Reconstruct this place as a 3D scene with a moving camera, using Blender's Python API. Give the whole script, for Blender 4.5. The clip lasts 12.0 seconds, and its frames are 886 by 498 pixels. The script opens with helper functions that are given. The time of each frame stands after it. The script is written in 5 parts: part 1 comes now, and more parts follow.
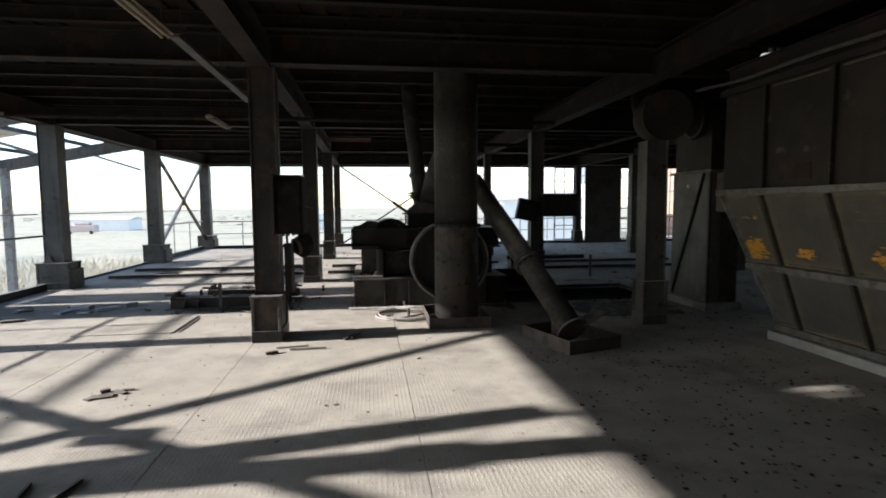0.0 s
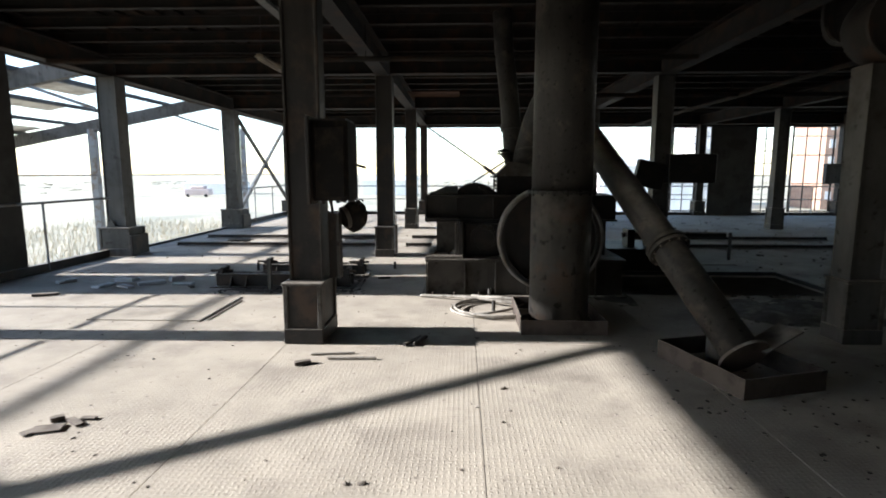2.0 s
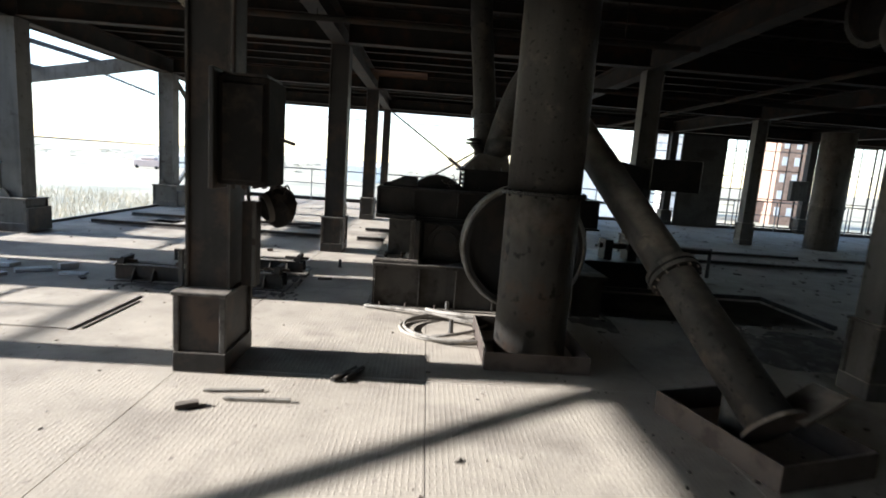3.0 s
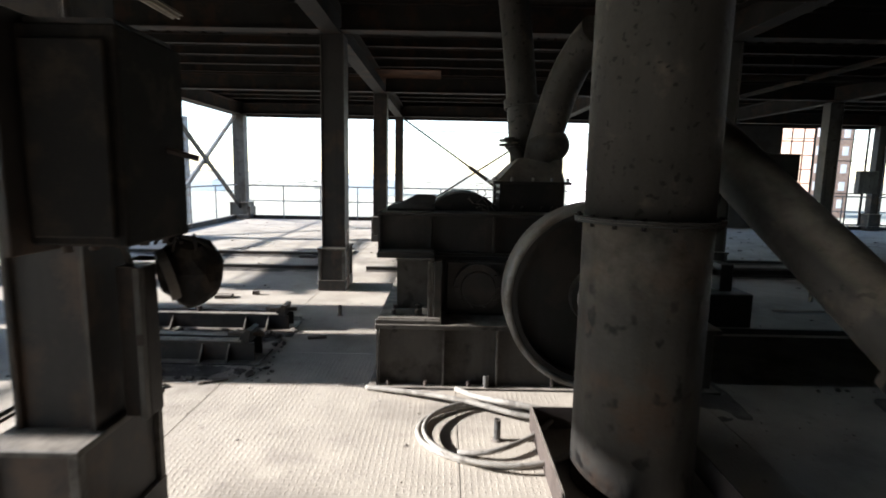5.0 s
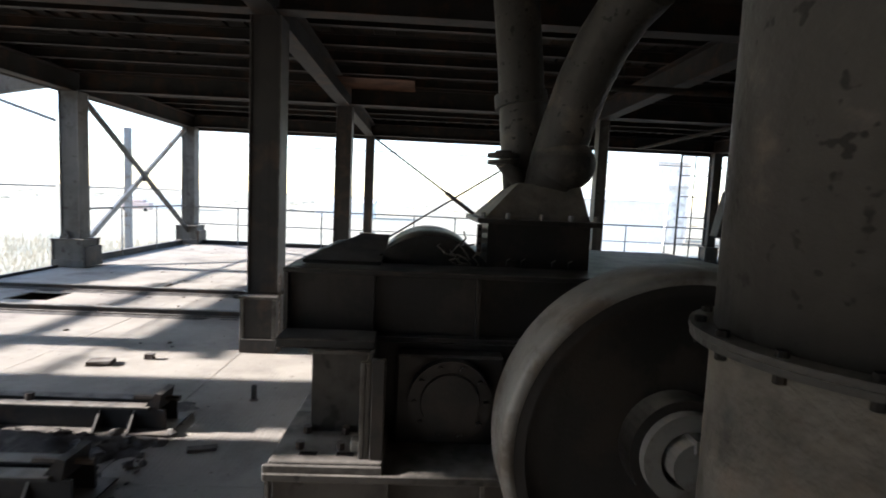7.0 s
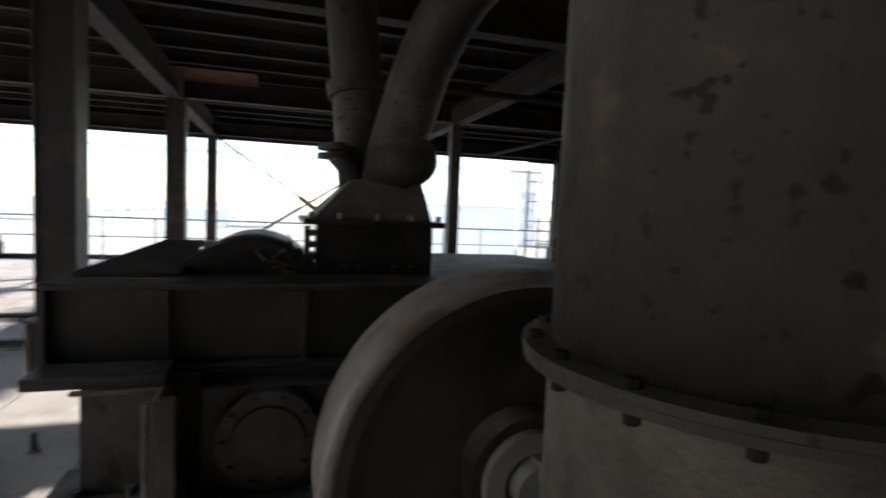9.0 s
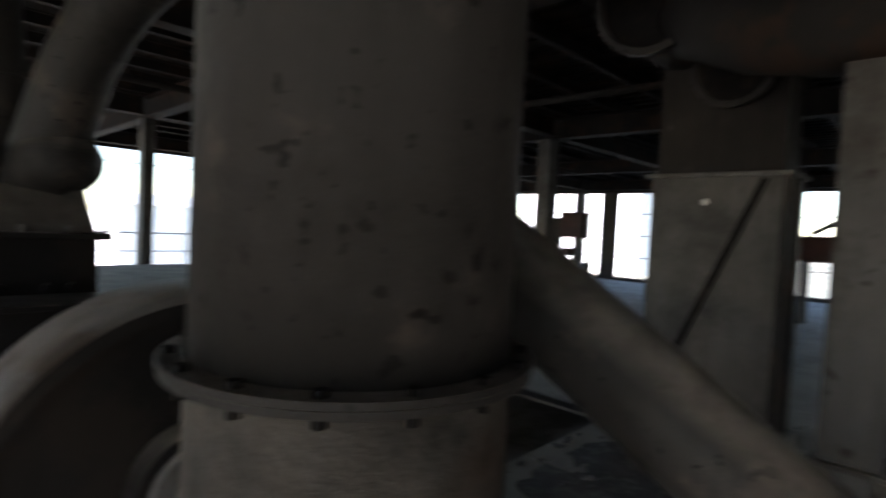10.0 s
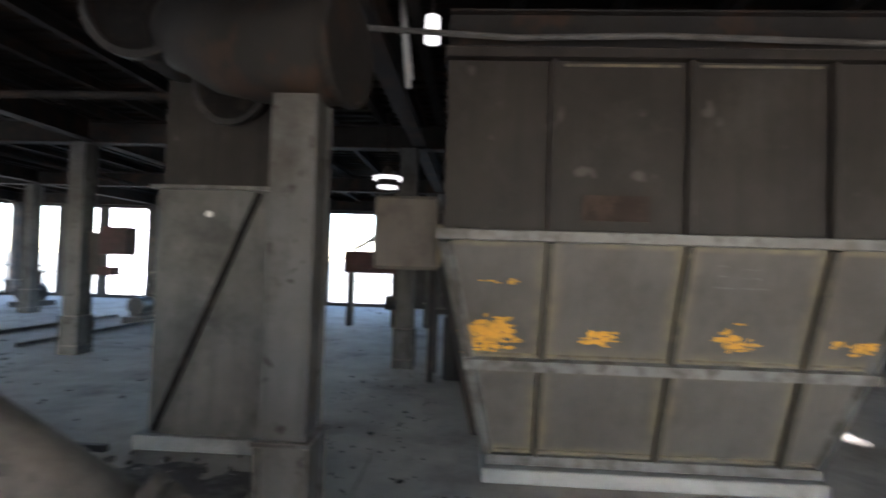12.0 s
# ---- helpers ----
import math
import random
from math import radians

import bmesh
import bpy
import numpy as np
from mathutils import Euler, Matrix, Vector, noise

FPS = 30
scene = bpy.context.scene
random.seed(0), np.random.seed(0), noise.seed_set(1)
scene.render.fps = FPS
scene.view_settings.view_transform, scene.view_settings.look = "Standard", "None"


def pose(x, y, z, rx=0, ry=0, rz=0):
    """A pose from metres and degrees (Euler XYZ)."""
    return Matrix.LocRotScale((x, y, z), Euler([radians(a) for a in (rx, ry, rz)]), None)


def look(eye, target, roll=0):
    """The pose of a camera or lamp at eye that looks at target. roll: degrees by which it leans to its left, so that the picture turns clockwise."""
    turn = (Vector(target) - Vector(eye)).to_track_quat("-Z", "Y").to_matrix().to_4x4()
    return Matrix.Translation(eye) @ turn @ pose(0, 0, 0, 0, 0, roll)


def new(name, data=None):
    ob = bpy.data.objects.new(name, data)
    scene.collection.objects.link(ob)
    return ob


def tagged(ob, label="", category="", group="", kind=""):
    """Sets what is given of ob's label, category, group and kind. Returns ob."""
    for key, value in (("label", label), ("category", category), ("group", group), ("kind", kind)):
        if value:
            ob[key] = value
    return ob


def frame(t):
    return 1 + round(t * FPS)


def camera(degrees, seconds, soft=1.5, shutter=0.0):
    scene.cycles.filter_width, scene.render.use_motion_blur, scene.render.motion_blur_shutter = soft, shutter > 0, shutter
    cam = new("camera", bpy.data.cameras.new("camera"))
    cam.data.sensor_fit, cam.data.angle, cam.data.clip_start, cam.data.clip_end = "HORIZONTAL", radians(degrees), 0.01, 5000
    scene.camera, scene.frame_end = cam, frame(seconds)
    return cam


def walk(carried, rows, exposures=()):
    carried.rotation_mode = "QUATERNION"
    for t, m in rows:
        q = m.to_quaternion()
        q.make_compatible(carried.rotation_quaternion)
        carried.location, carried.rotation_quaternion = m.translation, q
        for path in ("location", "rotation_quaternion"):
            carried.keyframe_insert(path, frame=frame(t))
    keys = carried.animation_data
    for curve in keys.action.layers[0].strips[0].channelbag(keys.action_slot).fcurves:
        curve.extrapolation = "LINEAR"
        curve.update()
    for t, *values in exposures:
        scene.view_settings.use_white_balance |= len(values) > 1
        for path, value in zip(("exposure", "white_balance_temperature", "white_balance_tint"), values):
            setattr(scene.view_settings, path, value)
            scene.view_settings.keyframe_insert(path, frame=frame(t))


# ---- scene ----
cam = camera(79.1, 12.0, soft=1.8, shutter=0.6)
PATH = [
    (0, (0.01, -0.003, 1.727), (0.282, 1.972, 1.566), -0.4),
    (0.5, (0.098, 0.485, 1.7), (0.317, 2.465, 1.52), -0.1),
    (1, (0.27, 1.014, 1.658), (0.441, 2.991, 1.411), 1.0),
    (1.5, (0.305, 1.489, 1.653), (0.326, 3.473, 1.398), 2.2),
    (2, (0.225, 2.006, 1.638), (0.153, 3.985, 1.358), -0.0),
    (2.5, (0.243, 2.582, 1.563), (0.375, 4.549, 1.226), 0.6),
    (3, (0.258, 3.183, 1.621), (0.339, 5.158, 1.313), 4.2),
    (5, (0.241, 5.08, 1.653), (0.24, 7.06, 1.374), 1.1),
    (5.5, (0.219, 5.537, 1.651), (0.295, 7.518, 1.389), 1.2),
    (6, (0.307, 6.014, 1.662), (0.387, 7.996, 1.399), 1.1),
    (6.5, (0.355, 6.465, 1.647), (0.36, 8.45, 1.401), 2.1),
    (7, (0.362, 6.859, 1.690), (0.444, 8.849, 1.505), 2.6),
    (9, (0.556, 7.169, 1.657), (1.136, 9.078, 1.517), 2.4),
    (9.5, (0.527, 7.053, 1.696), (1.542, 8.771, 1.567), 1.8),
    (10, (0.613, 6.958, 1.704), (2.056, 8.34, 1.624), 2.9),
    (10.2, (0.635, 6.906, 1.737), (2.217, 8.128, 1.68), 3.6),
    (10.5, (0.744, 6.849, 1.699), (2.449, 7.893, 1.671), 2.9),
    (11, (0.827, 6.658, 1.704), (2.681, 7.407, 1.736), 2.3),
    (11.5, (0.910, 6.494, 1.638), (2.852, 6.965, 1.721), 2.0),
    (12, (0.889, 6.236, 1.663), (2.886, 6.346, 1.718), 1.8),
]
EXPOSURE = [(0.0, 1.36, 6000, 12), (1.5, 1.54, 6000, 12), (3.0, 1.66, 6000, 12), (5.0, 1.82, 6000, 13), (6.5, 1.9, 6000, 15), (9.0, 1.78, 5950, 16), (9.5, 1.8, 5950, 16), (10.5, 2.42, 5800, 18), (11.0, 2.65, 5750, 18), (11.5, 2.95, 5700, 18), (12.0, 3.3, 5650, 18)]
walk(cam, [(t, look(eye, target, roll)) for t, eye, target, roll in PATH], EXPOSURE)

# ---- light ----
SUN_ELEV, SUN_AZ = 22.0, 1.0          # height above the horizon, turn of the light's way from +x
world = bpy.data.worlds.new("sky")
scene.world = world
world.use_nodes = True
wn, wl = world.node_tree.nodes, world.node_tree.links
sky = wn.new("ShaderNodeTexSky")
sky.sky_type = "NISHITA"
sky.sun_disc = False
sky.sun_elevation = radians(SUN_ELEV)
sky.sun_rotation = radians(-90 - SUN_AZ)
sky.air_density, sky.dust_density = 1.0, 0.35
bg = wn["Background"]
bg.inputs["Strength"].default_value = 0.15
wl.new(sky.outputs["Color"], bg.inputs["Color"])
sun_data = bpy.data.lights.new("sun", "SUN")
sun_data.energy, sun_data.angle, sun_data.color = 5.0, radians(0.8), (1.0, 0.95, 0.87)
sun = new("sun", sun_data)
e, a = radians(SUN_ELEV), radians(SUN_AZ)
way = Vector((math.cos(e) * math.cos(a), math.cos(e) * math.sin(a), -math.sin(e)))
sun.matrix_world = look(Vector((-40, 6, 20)), Vector((-40, 6, 20)) + way)


# ---- materials ----
def material(name, base, rough=0.7, metal=0.0, spots=None, spot_scale=3.0, spot_edge=(0.5, 0.62), grain=0.25, grain_scale=40.0,
             bump=0.15, bump_scale=60.0, dust=0.0, dust_col=(0.30, 0.27, 0.23), spec=0.3, pits=None, streaks=0.0):
    """A worn surface: base colour with broad and fine variation, blotches of another colour, dust on what faces up, fine relief."""
    m = bpy.data.materials.new(name)
    m.use_nodes = True
    n, l = m.node_tree.nodes, m.node_tree.links
    b = n["Principled BSDF"]
    tc = n.new("ShaderNodeTexCoord")
    geo = n.new("ShaderNodeNewGeometry")
    pos = geo.outputs["Position"]

    def noise_tex(scale, detail=4.0, rough_=0.6):
        t = n.new("ShaderNodeTexNoise")
        t.inputs["Scale"].default_value, t.inputs["Detail"].default_value, t.inputs["Roughness"].default_value = scale, detail, rough_
        l.new(pos, t.inputs["Vector"])
        return t.outputs["Fac"]

    def ramp(src, lo, hi):
        r = n.new("ShaderNodeMapRange")
        r.inputs["From Min"].default_value, r.inputs["From Max"].default_value = lo, hi
        l.new(src, r.inputs["Value"])
        return r.outputs["Result"]

    def mix(fac, c1, c2, mode="MIX"):
        x = n.new("ShaderNodeMix")
        x.data_type, x.blend_type = "RGBA", mode
        for slot, v in ((0, fac), (6, c1), (7, c2)):
            if isinstance(v, (int, float)):
                x.inputs[slot].default_value = v
            elif isinstance(v, tuple):
                x.inputs[slot].default_value = (*v, 1) if len(v) == 3 else v
            else:
                l.new(v, x.inputs[slot])
        return x.outputs[2]

    dark = tuple(c * (1 - grain * 1.6) for c in base)
    lite = tuple(min(1, c * (1 + grain)) for c in base)
    col = mix(ramp(noise_tex(1.7), 0.3, 0.7), dark, lite)
    fine = noise_tex(grain_scale, 3.0)
    col = mix(ramp(fine, 0.25, 0.75), col, mix(0.5, col, lite), "MIX")
    if spots:
        col = mix(ramp(noise_tex(spot_scale, 6.0, 0.65), *spot_edge), col, spots)
    if pits:
        colour, scale, lo, hi = pits
        col = mix(ramp(noise_tex(scale, 2.0, 0.5), lo, hi), col, colour)
    if streaks:
        sc = n.new("ShaderNodeVectorMath")
        sc.operation = "MULTIPLY"
        sc.inputs[1].default_value = (11.0, 11.0, 0.7)
        l.new(pos, sc.inputs[0])
        t = n.new("ShaderNodeTexNoise")
        t.inputs["Scale"].default_value, t.inputs["Detail"].default_value = 1.0, 5.0
        l.new(sc.outputs[0], t.inputs["Vector"])
        s_ = n.new("ShaderNodeMath")
        s_.operation = "MULTIPLY"
        s_.inputs[1].default_value = streaks
        l.new(ramp(t.outputs["Fac"], 0.5, 0.75), s_.inputs[0])
        col = mix(s_.outputs[0], col, tuple(c * 0.45 for c in base))
    if dust:
        sep = n.new("ShaderNodeSeparateXYZ")
        l.new(geo.outputs["Normal"], sep.inputs[0])
        up = n.new("ShaderNodeMath")
        up.operation = "MULTIPLY"
        l.new(ramp(sep.outputs["Z"], 0.3, 0.9), up.inputs[0])
        l.new(ramp(noise_tex(6.0), 0.2, 0.6), up.inputs[1])
        amount = n.new("ShaderNodeMath")
        amount.operation = "MULTIPLY"
        amount.inputs[1].default_value = dust
        l.new(up.outputs[0], amount.inputs[0])
        col = mix(amount.outputs[0], col, dust_col)
    l.new(col, b.inputs["Base Color"])
    b.inputs["Metallic"].default_value = metal
    b.inputs["Specular IOR Level"].default_value = spec
    rr = n.new("ShaderNodeMapRange")
    rr.inputs["To Min"].default_value, rr.inputs["To Max"].default_value = max(0.05, rough - 0.12), min(1, rough + 0.12)
    l.new(fine, rr.inputs["Value"])
    l.new(rr.outputs["Result"], b.inputs["Roughness"])
    bp = n.new("ShaderNodeBump")
    bp.inputs["Strength"].default_value, bp.inputs["Distance"].default_value = bump, 0.01
    l.new(noise_tex(bump_scale, 5.0), bp.inputs["Height"])
    l.new(bp.outputs["Normal"], b.inputs["Normal"])
    return m


DUST = (0.42, 0.37, 0.31)


def floor_material():
    """Steel chequer plate under a coat of pale dust: raised lozenges in two directions, swept and trodden patches."""
    m = material("dusty_chequer_plate", (0.40, 0.355, 0.295), 0.85, 0, spots=(0.20, 0.175, 0.15), spot_scale=0.9, spot_edge=(0.52, 0.75), grain=0.16, grain_scale=55, bump=0.3, bump_scale=45, spec=0.2, pits=((0.24, 0.21, 0.18), 16.0, 0.66, 0.76))
    n, l = m.node_tree.nodes, m.node_tree.links
    b = n["Principled BSDF"]
    geo = n.new("ShaderNodeNewGeometry")
    sep = n.new("ShaderNodeSeparateXYZ")
    l.new(geo.outputs["Position"], sep.inputs[0])

    def op(kind, a, b_=None):
        x = n.new("ShaderNodeMath")
        x.operation = kind
        for slot, v in ((0, a), (1, b_)):
            if v is None:
                continue
            if isinstance(v, (int, float)):
                x.inputs[slot].default_value = v
            else:
                l.new(v, x.inputs[slot])
        return x.outputs[0]

    cell = 0.036
    u, v = op("DIVIDE", sep.outputs["X"], cell), op("DIVIDE", sep.outputs["Y"], cell)
    fu, fv = op("SUBTRACT", op("FRACT", u), 0.5), op("SUBTRACT", op("FRACT", v), 0.5)
    odd = op("GREATER_THAN", op("FRACT", op("MULTIPLY", op("ADD", op("FLOOR", u), op("FLOOR", v)), 0.5)), 0.25)
    even = op("SUBTRACT", 1.0, odd)
    long_ = op("ADD", op("MULTIPLY", fu, odd), op("MULTIPLY", fv, even))
    short = op("ADD", op("MULTIPLY", fv, odd), op("MULTIPLY", fu, even))
    d = op("ADD", op("POWER", op("ABSOLUTE", op("MULTIPLY", long_, 2.1)), 2.0), op("POWER", op("ABSOLUTE", op("MULTIPLY", short, 5.0)), 2.0))
    h = op("MAXIMUM", op("SUBTRACT", 1.0, d), 0.0)
    wear = n.new("ShaderNodeTexNoise")
    wear.inputs["Scale"].default_value, wear.inputs["Detail"].default_value = 1.3, 4
    l.new(geo.outputs["Position"], wear.inputs["Vector"])
    clear = n.new("ShaderNodeMapRange")
    clear.inputs["From Min"].default_value, clear.inputs["From Max"].default_value = 0.35, 0.6
    clear.inputs["To Min"].default_value = 0.25
    l.new(wear.outputs["Fac"], clear.inputs["Value"])
    bp = n.new("ShaderNodeBump")
    bp.inputs["Strength"].default_value, bp.inputs["Distance"].default_value = 0.42, 0.005
    l.new(op("MULTIPLY", h, clear.outputs["Result"]), bp.inputs["Height"])
    old = b.inputs["Normal"].links[0].from_socket
    l.new(old, bp.inputs["Normal"])
    l.new(bp.outputs["Normal"], b.inputs["Normal"])
    return m


M_FLOOR = floor_material()
M_CONC = material("grey_concrete", (0.27, 0.26, 0.24), 0.9, spots=(0.15, 0.14, 0.13), spot_scale=1.2, grain=0.2, bump=0.3, bump_scale=35)
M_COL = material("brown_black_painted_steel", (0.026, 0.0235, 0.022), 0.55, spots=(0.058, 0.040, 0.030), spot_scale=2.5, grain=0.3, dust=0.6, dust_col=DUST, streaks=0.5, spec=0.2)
M_COLG = material("grey_painted_steel", (0.074, 0.071, 0.066), 0.6, spots=(0.036, 0.030, 0.024), spot_scale=2.2, spot_edge=(0.52, 0.72), grain=0.28, dust=0.5, dust_col=DUST, streaks=0.7, pits=((0.03, 0.024, 0.02), 9.0, 0.64, 0.72), spec=0.2)
M_PIPE = material("grey_green_weathered_pipe_paint", (0.029, 0.0272, 0.0248), 0.6, spots=(0.060, 0.050, 0.042), spot_scale=3.4, spot_edge=(0.56, 0.64), grain=0.35, grain_scale=25, bump=0.4, bump_scale=28, dust=0.5, dust_col=DUST, pits=((0.008, 0.007, 0.0065), 24.0, 0.635, 0.68), streaks=0.5, spec=0.2)
M_PIPEB = material("brown_stained_pipe_paint", (0.036, 0.033, 0.029), 0.65, spots=(0.050, 0.030, 0.019), spot_scale=2.1, spot_edge=(0.50, 0.64), grain=0.35, grain_scale=20, bump=0.45, bump_scale=28, dust=0.4, dust_col=DUST, pits=((0.009, 0.008, 0.007), 9.0, 0.60, 0.68), streaks=0.6, spec=0.2)
M_MACH = material("black_greasy_machine_steel", (0.0125, 0.012, 0.0118), 0.5, spots=(0.024, 0.020, 0.017), spot_scale=3.5, grain=0.35, dust=0.6, dust_col=(0.22, 0.20, 0.17), spec=0.25, streaks=0.4)
M_BASE = material("dusty_grey_machine_base", (0.050, 0.046, 0.041), 0.75, spots=(0.030, 0.026, 0.022), spot_scale=2.5, grain=0.3, dust=0.8, dust_col=DUST, streaks=0.5, pits=((0.02, 0.018, 0.016), 10.0, 0.62, 0.72), spec=0.2)
M_WHEEL = material("worn_bright_flywheel_rim", (0.125, 0.122, 0.116), 0.5, 0.2, spots=(0.08, 0.07, 0.06), spot_scale=5, grain=0.2, dust=0.3, dust_col=DUST)
M_RUST = material("rusty_steel_plate", (0.070, 0.055, 0.046), 0.85, spots=(0.045, 0.034, 0.028), spot_scale=4, grain=0.3, dust=0.5, dust_col=DUST)
# Brown darkened so the sheets hold the shade of the upper hall.
M_HOPU = material("shaded_brown_hopper_sheet", (0.018, 0.0150, 0.0127), 0.6, spots=(0.034, 0.030, 0.026), spot_scale=1.3, spot_edge=(0.5, 0.75), grain=0.3, grain_scale=12, bump=0.12, bump_scale=9, dust=0.4, dust_col=DUST, streaks=0.5, spec=0.2, pits=((0.055, 0.050, 0.044), 5.0, 0.66, 0.74))
M_HOPB = material("bare_grey_hopper_rail", (0.115, 0.113, 0.107), 0.5, spots=(0.062, 0.056, 0.047), spot_scale=5, spot_edge=(0.45, 0.6), grain=0.25)
M_YEL = material("worn_yellow_edge_paint", (0.125, 0.106, 0.064), 0.7, spots=(0.066, 0.060, 0.052), spot_scale=7, spot_edge=(0.42, 0.62), grain=0.25)


def banded_sheet(lines_y, lines_z):
    """The hopper's sheet with old yellowed paint showing beside the welded ribs and over the rails."""
    # Base raised for the floor's light that falls on the lower sheets.
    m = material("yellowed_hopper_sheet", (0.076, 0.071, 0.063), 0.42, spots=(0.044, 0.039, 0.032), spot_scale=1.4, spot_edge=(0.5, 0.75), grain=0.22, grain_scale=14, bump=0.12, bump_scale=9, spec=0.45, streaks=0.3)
    n, l = m.node_tree.nodes, m.node_tree.links
    b = n["Principled BSDF"]
    old = b.inputs["Base Color"].links[0].from_socket
    geo = n.new("ShaderNodeNewGeometry")
    sep = n.new("ShaderNodeSeparateXYZ")
    l.new(geo.outputs["Position"], sep.inputs[0])

    def op(kind, a, b_):
        x = n.new("ShaderNodeMath")
        x.operation = kind
        for slot, v in ((0, a), (1, b_)):
            if isinstance(v, (int, float)):
                x.inputs[slot].default_value = v
            else:
                l.new(v, x.inputs[slot])
        return x.outputs[0]

    def near(axis, at, reach):
        d = op("ABSOLUTE", op("SUBTRACT", sep.outputs[axis], at), 0.0)
        r = n.new("ShaderNodeMapRange")
        r.interpolation_type = "SMOOTHSTEP"
        r.inputs["From Min"].default_value, r.inputs["From Max"].default_value = reach, 0.02
        l.new(d, r.inputs["Value"])
        return r.outputs["Result"]

    mask = near("Y", lines_y[0], 0.13)
    for y in lines_y[1:]:
        mask = op("MAXIMUM", mask, near("Y", y, 0.13))
    for z, reach in lines_z:
        mask = op("MAXIMUM", mask, near("Z", z, reach))
    t = n.new("ShaderNodeTexNoise")
    t.inputs["Scale"].default_value, t.inputs["Detail"].default_value = 6.0, 5.0
    l.new(geo.outputs["Position"], t.inputs["Vector"])
    r = n.new("ShaderNodeMapRange")
    r.inputs["From Min"].default_value, r.inputs["From Max"].default_value = 0.30, 0.62
    l.new(t.outputs["Fac"], r.inputs["Value"])
    x = n.new("ShaderNodeMix")
    x.data_type = "RGBA"
    l.new(op("MULTIPLY", op("MULTIPLY", mask, r.outputs["Result"]), 0.85), x.inputs[0])
    l.new(old, x.inputs[6])
    x.inputs[7].default_value = (0.150, 0.128, 0.078, 1)
    l.new(x.outputs[2], b.inputs["Base Color"])
    return m


M_HOPL = banded_sheet((5.71, 4.79, 3.86), ((0.975, 0.13), (0.20, 0.10), (1.83, 0.05)))
M_PLATE = material("dark_rusty_plate", (0.026, 0.018, 0.015), 0.8, spots=(0.04, 0.028, 0.022), spot_scale=6, grain=0.3, spec=0.15)
M_RIB = material("dark_brown_rib_steel", (0.040, 0.035, 0.028), 0.55, spots=(0.085, 0.073, 0.050), spot_scale=5, spot_edge=(0.52, 0.64), grain=0.3, streaks=0.4)
M_LAMP = material("glowing_white_glass", (0.8, 0.78, 0.72), 0.4, grain=0.05)
M_LAMP.node_tree.nodes["Principled BSDF"].inputs["Emission Color"].default_value = (1.0, 0.93, 0.80, 1)
M_LAMP.node_tree.nodes["Principled BSDF"].inputs["Emission Strength"].default_value = 0.22
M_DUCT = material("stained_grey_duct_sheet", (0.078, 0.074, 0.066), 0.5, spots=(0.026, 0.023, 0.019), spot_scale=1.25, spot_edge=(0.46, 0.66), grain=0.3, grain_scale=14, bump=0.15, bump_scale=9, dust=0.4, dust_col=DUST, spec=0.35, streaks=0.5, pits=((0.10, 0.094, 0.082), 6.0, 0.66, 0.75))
M_BROWN = material("rust_brown_sheet", (0.062, 0.034, 0.022), 0.9, spots=(0.035, 0.022, 0.016), spot_scale=2.5, grain=0.3, spec=0.1)
M_ORANGE = material("orange_spray_paint", (0.56, 0.28, 0.03), 0.7, spots=(0.30, 0.17, 0.04), spot_scale=14, grain=0.2)
M_DECK = material("dark_ceiling_deck", (0.011, 0.0088, 0.0076), 0.9, spots=(0.024, 0.0145, 0.0095), spot_scale=1.5, grain=0.3, spec=0.1)
M_BEAM = material("dark_ceiling_beam", (0.018, 0.0162, 0.0145), 0.8, spots=(0.036, 0.022, 0.015), spot_scale=2.5, grain=0.3, spec=0.15)
M_BAR = material("blue_grey_steel_bar", (0.20, 0.215, 0.23), 0.55, spots=(0.14, 0.11, 0.09), spot_scale=5, grain=0.15)
M_WALL = material("dirty_cladding", (0.039, 0.036, 0.033), 0.85, spots=(0.024, 0.021, 0.018), spot_scale=1.3, grain=0.25)
M_SHEET = material("pale_roof_sheet", (0.60, 0.59, 0.57), 0.7, spots=(0.42, 0.39, 0.36), spot_scale=1.5, grain=0.12)
M_TUBE = material("dusty_lamp_housing", (0.20, 0.165, 0.115), 0.6, grain=0.2)
M_RUBBER = material("black_rubber", (0.022, 0.022, 0.022), 0.8, grain=0.2, dust=0.6, dust_col=(0.22, 0.20, 0.17))
M_BLACK = material("dull_black_casing", (0.011, 0.010, 0.0095), 0.85, spots=(0.024, 0.019, 0.015), spot_scale=6, grain=0.3, spec=0.1)
M_DIRT = material("dark_gritty_dirt", (0.105, 0.094, 0.082), 0.95, spots=(0.20, 0.18, 0.155), spot_scale=5, grain=0.35, bump=0.8, bump_scale=45)
M_HOSE = material("pale_dusty_hose", (0.27, 0.25, 0.22), 0.8, spots=(0.16, 0.145, 0.125), spot_scale=9, grain=0.25)
M_CRATE = material("brown_fibre_board", (0.066, 0.057, 0.048), 0.8, spots=(0.046, 0.039, 0.033), spot_scale=4, grain=0.2)
M_RED = material("dull_dark_red_paint", (0.045, 0.020, 0.020), 0.7, spots=(0.028, 0.017, 0.016), spot_scale=4, grain=0.3)
M_DIRTY = material("dark_crumbs", (0.040, 0.034, 0.029), 0.95, spots=(0.075, 0.066, 0.056), spot_scale=9, grain=0.3)
M_WHITE = material("off_white_sheet", (0.55, 0.54, 0.52), 0.75, grain=0.1)
M_FIELD = material("dry_grass_field", (0.42, 0.38, 0.28), 1.0, spots=(0.30, 0.29, 0.22), spot_scale=0.05, grain=0.2, grain_scale=3, bump=0.5, bump_scale=4)
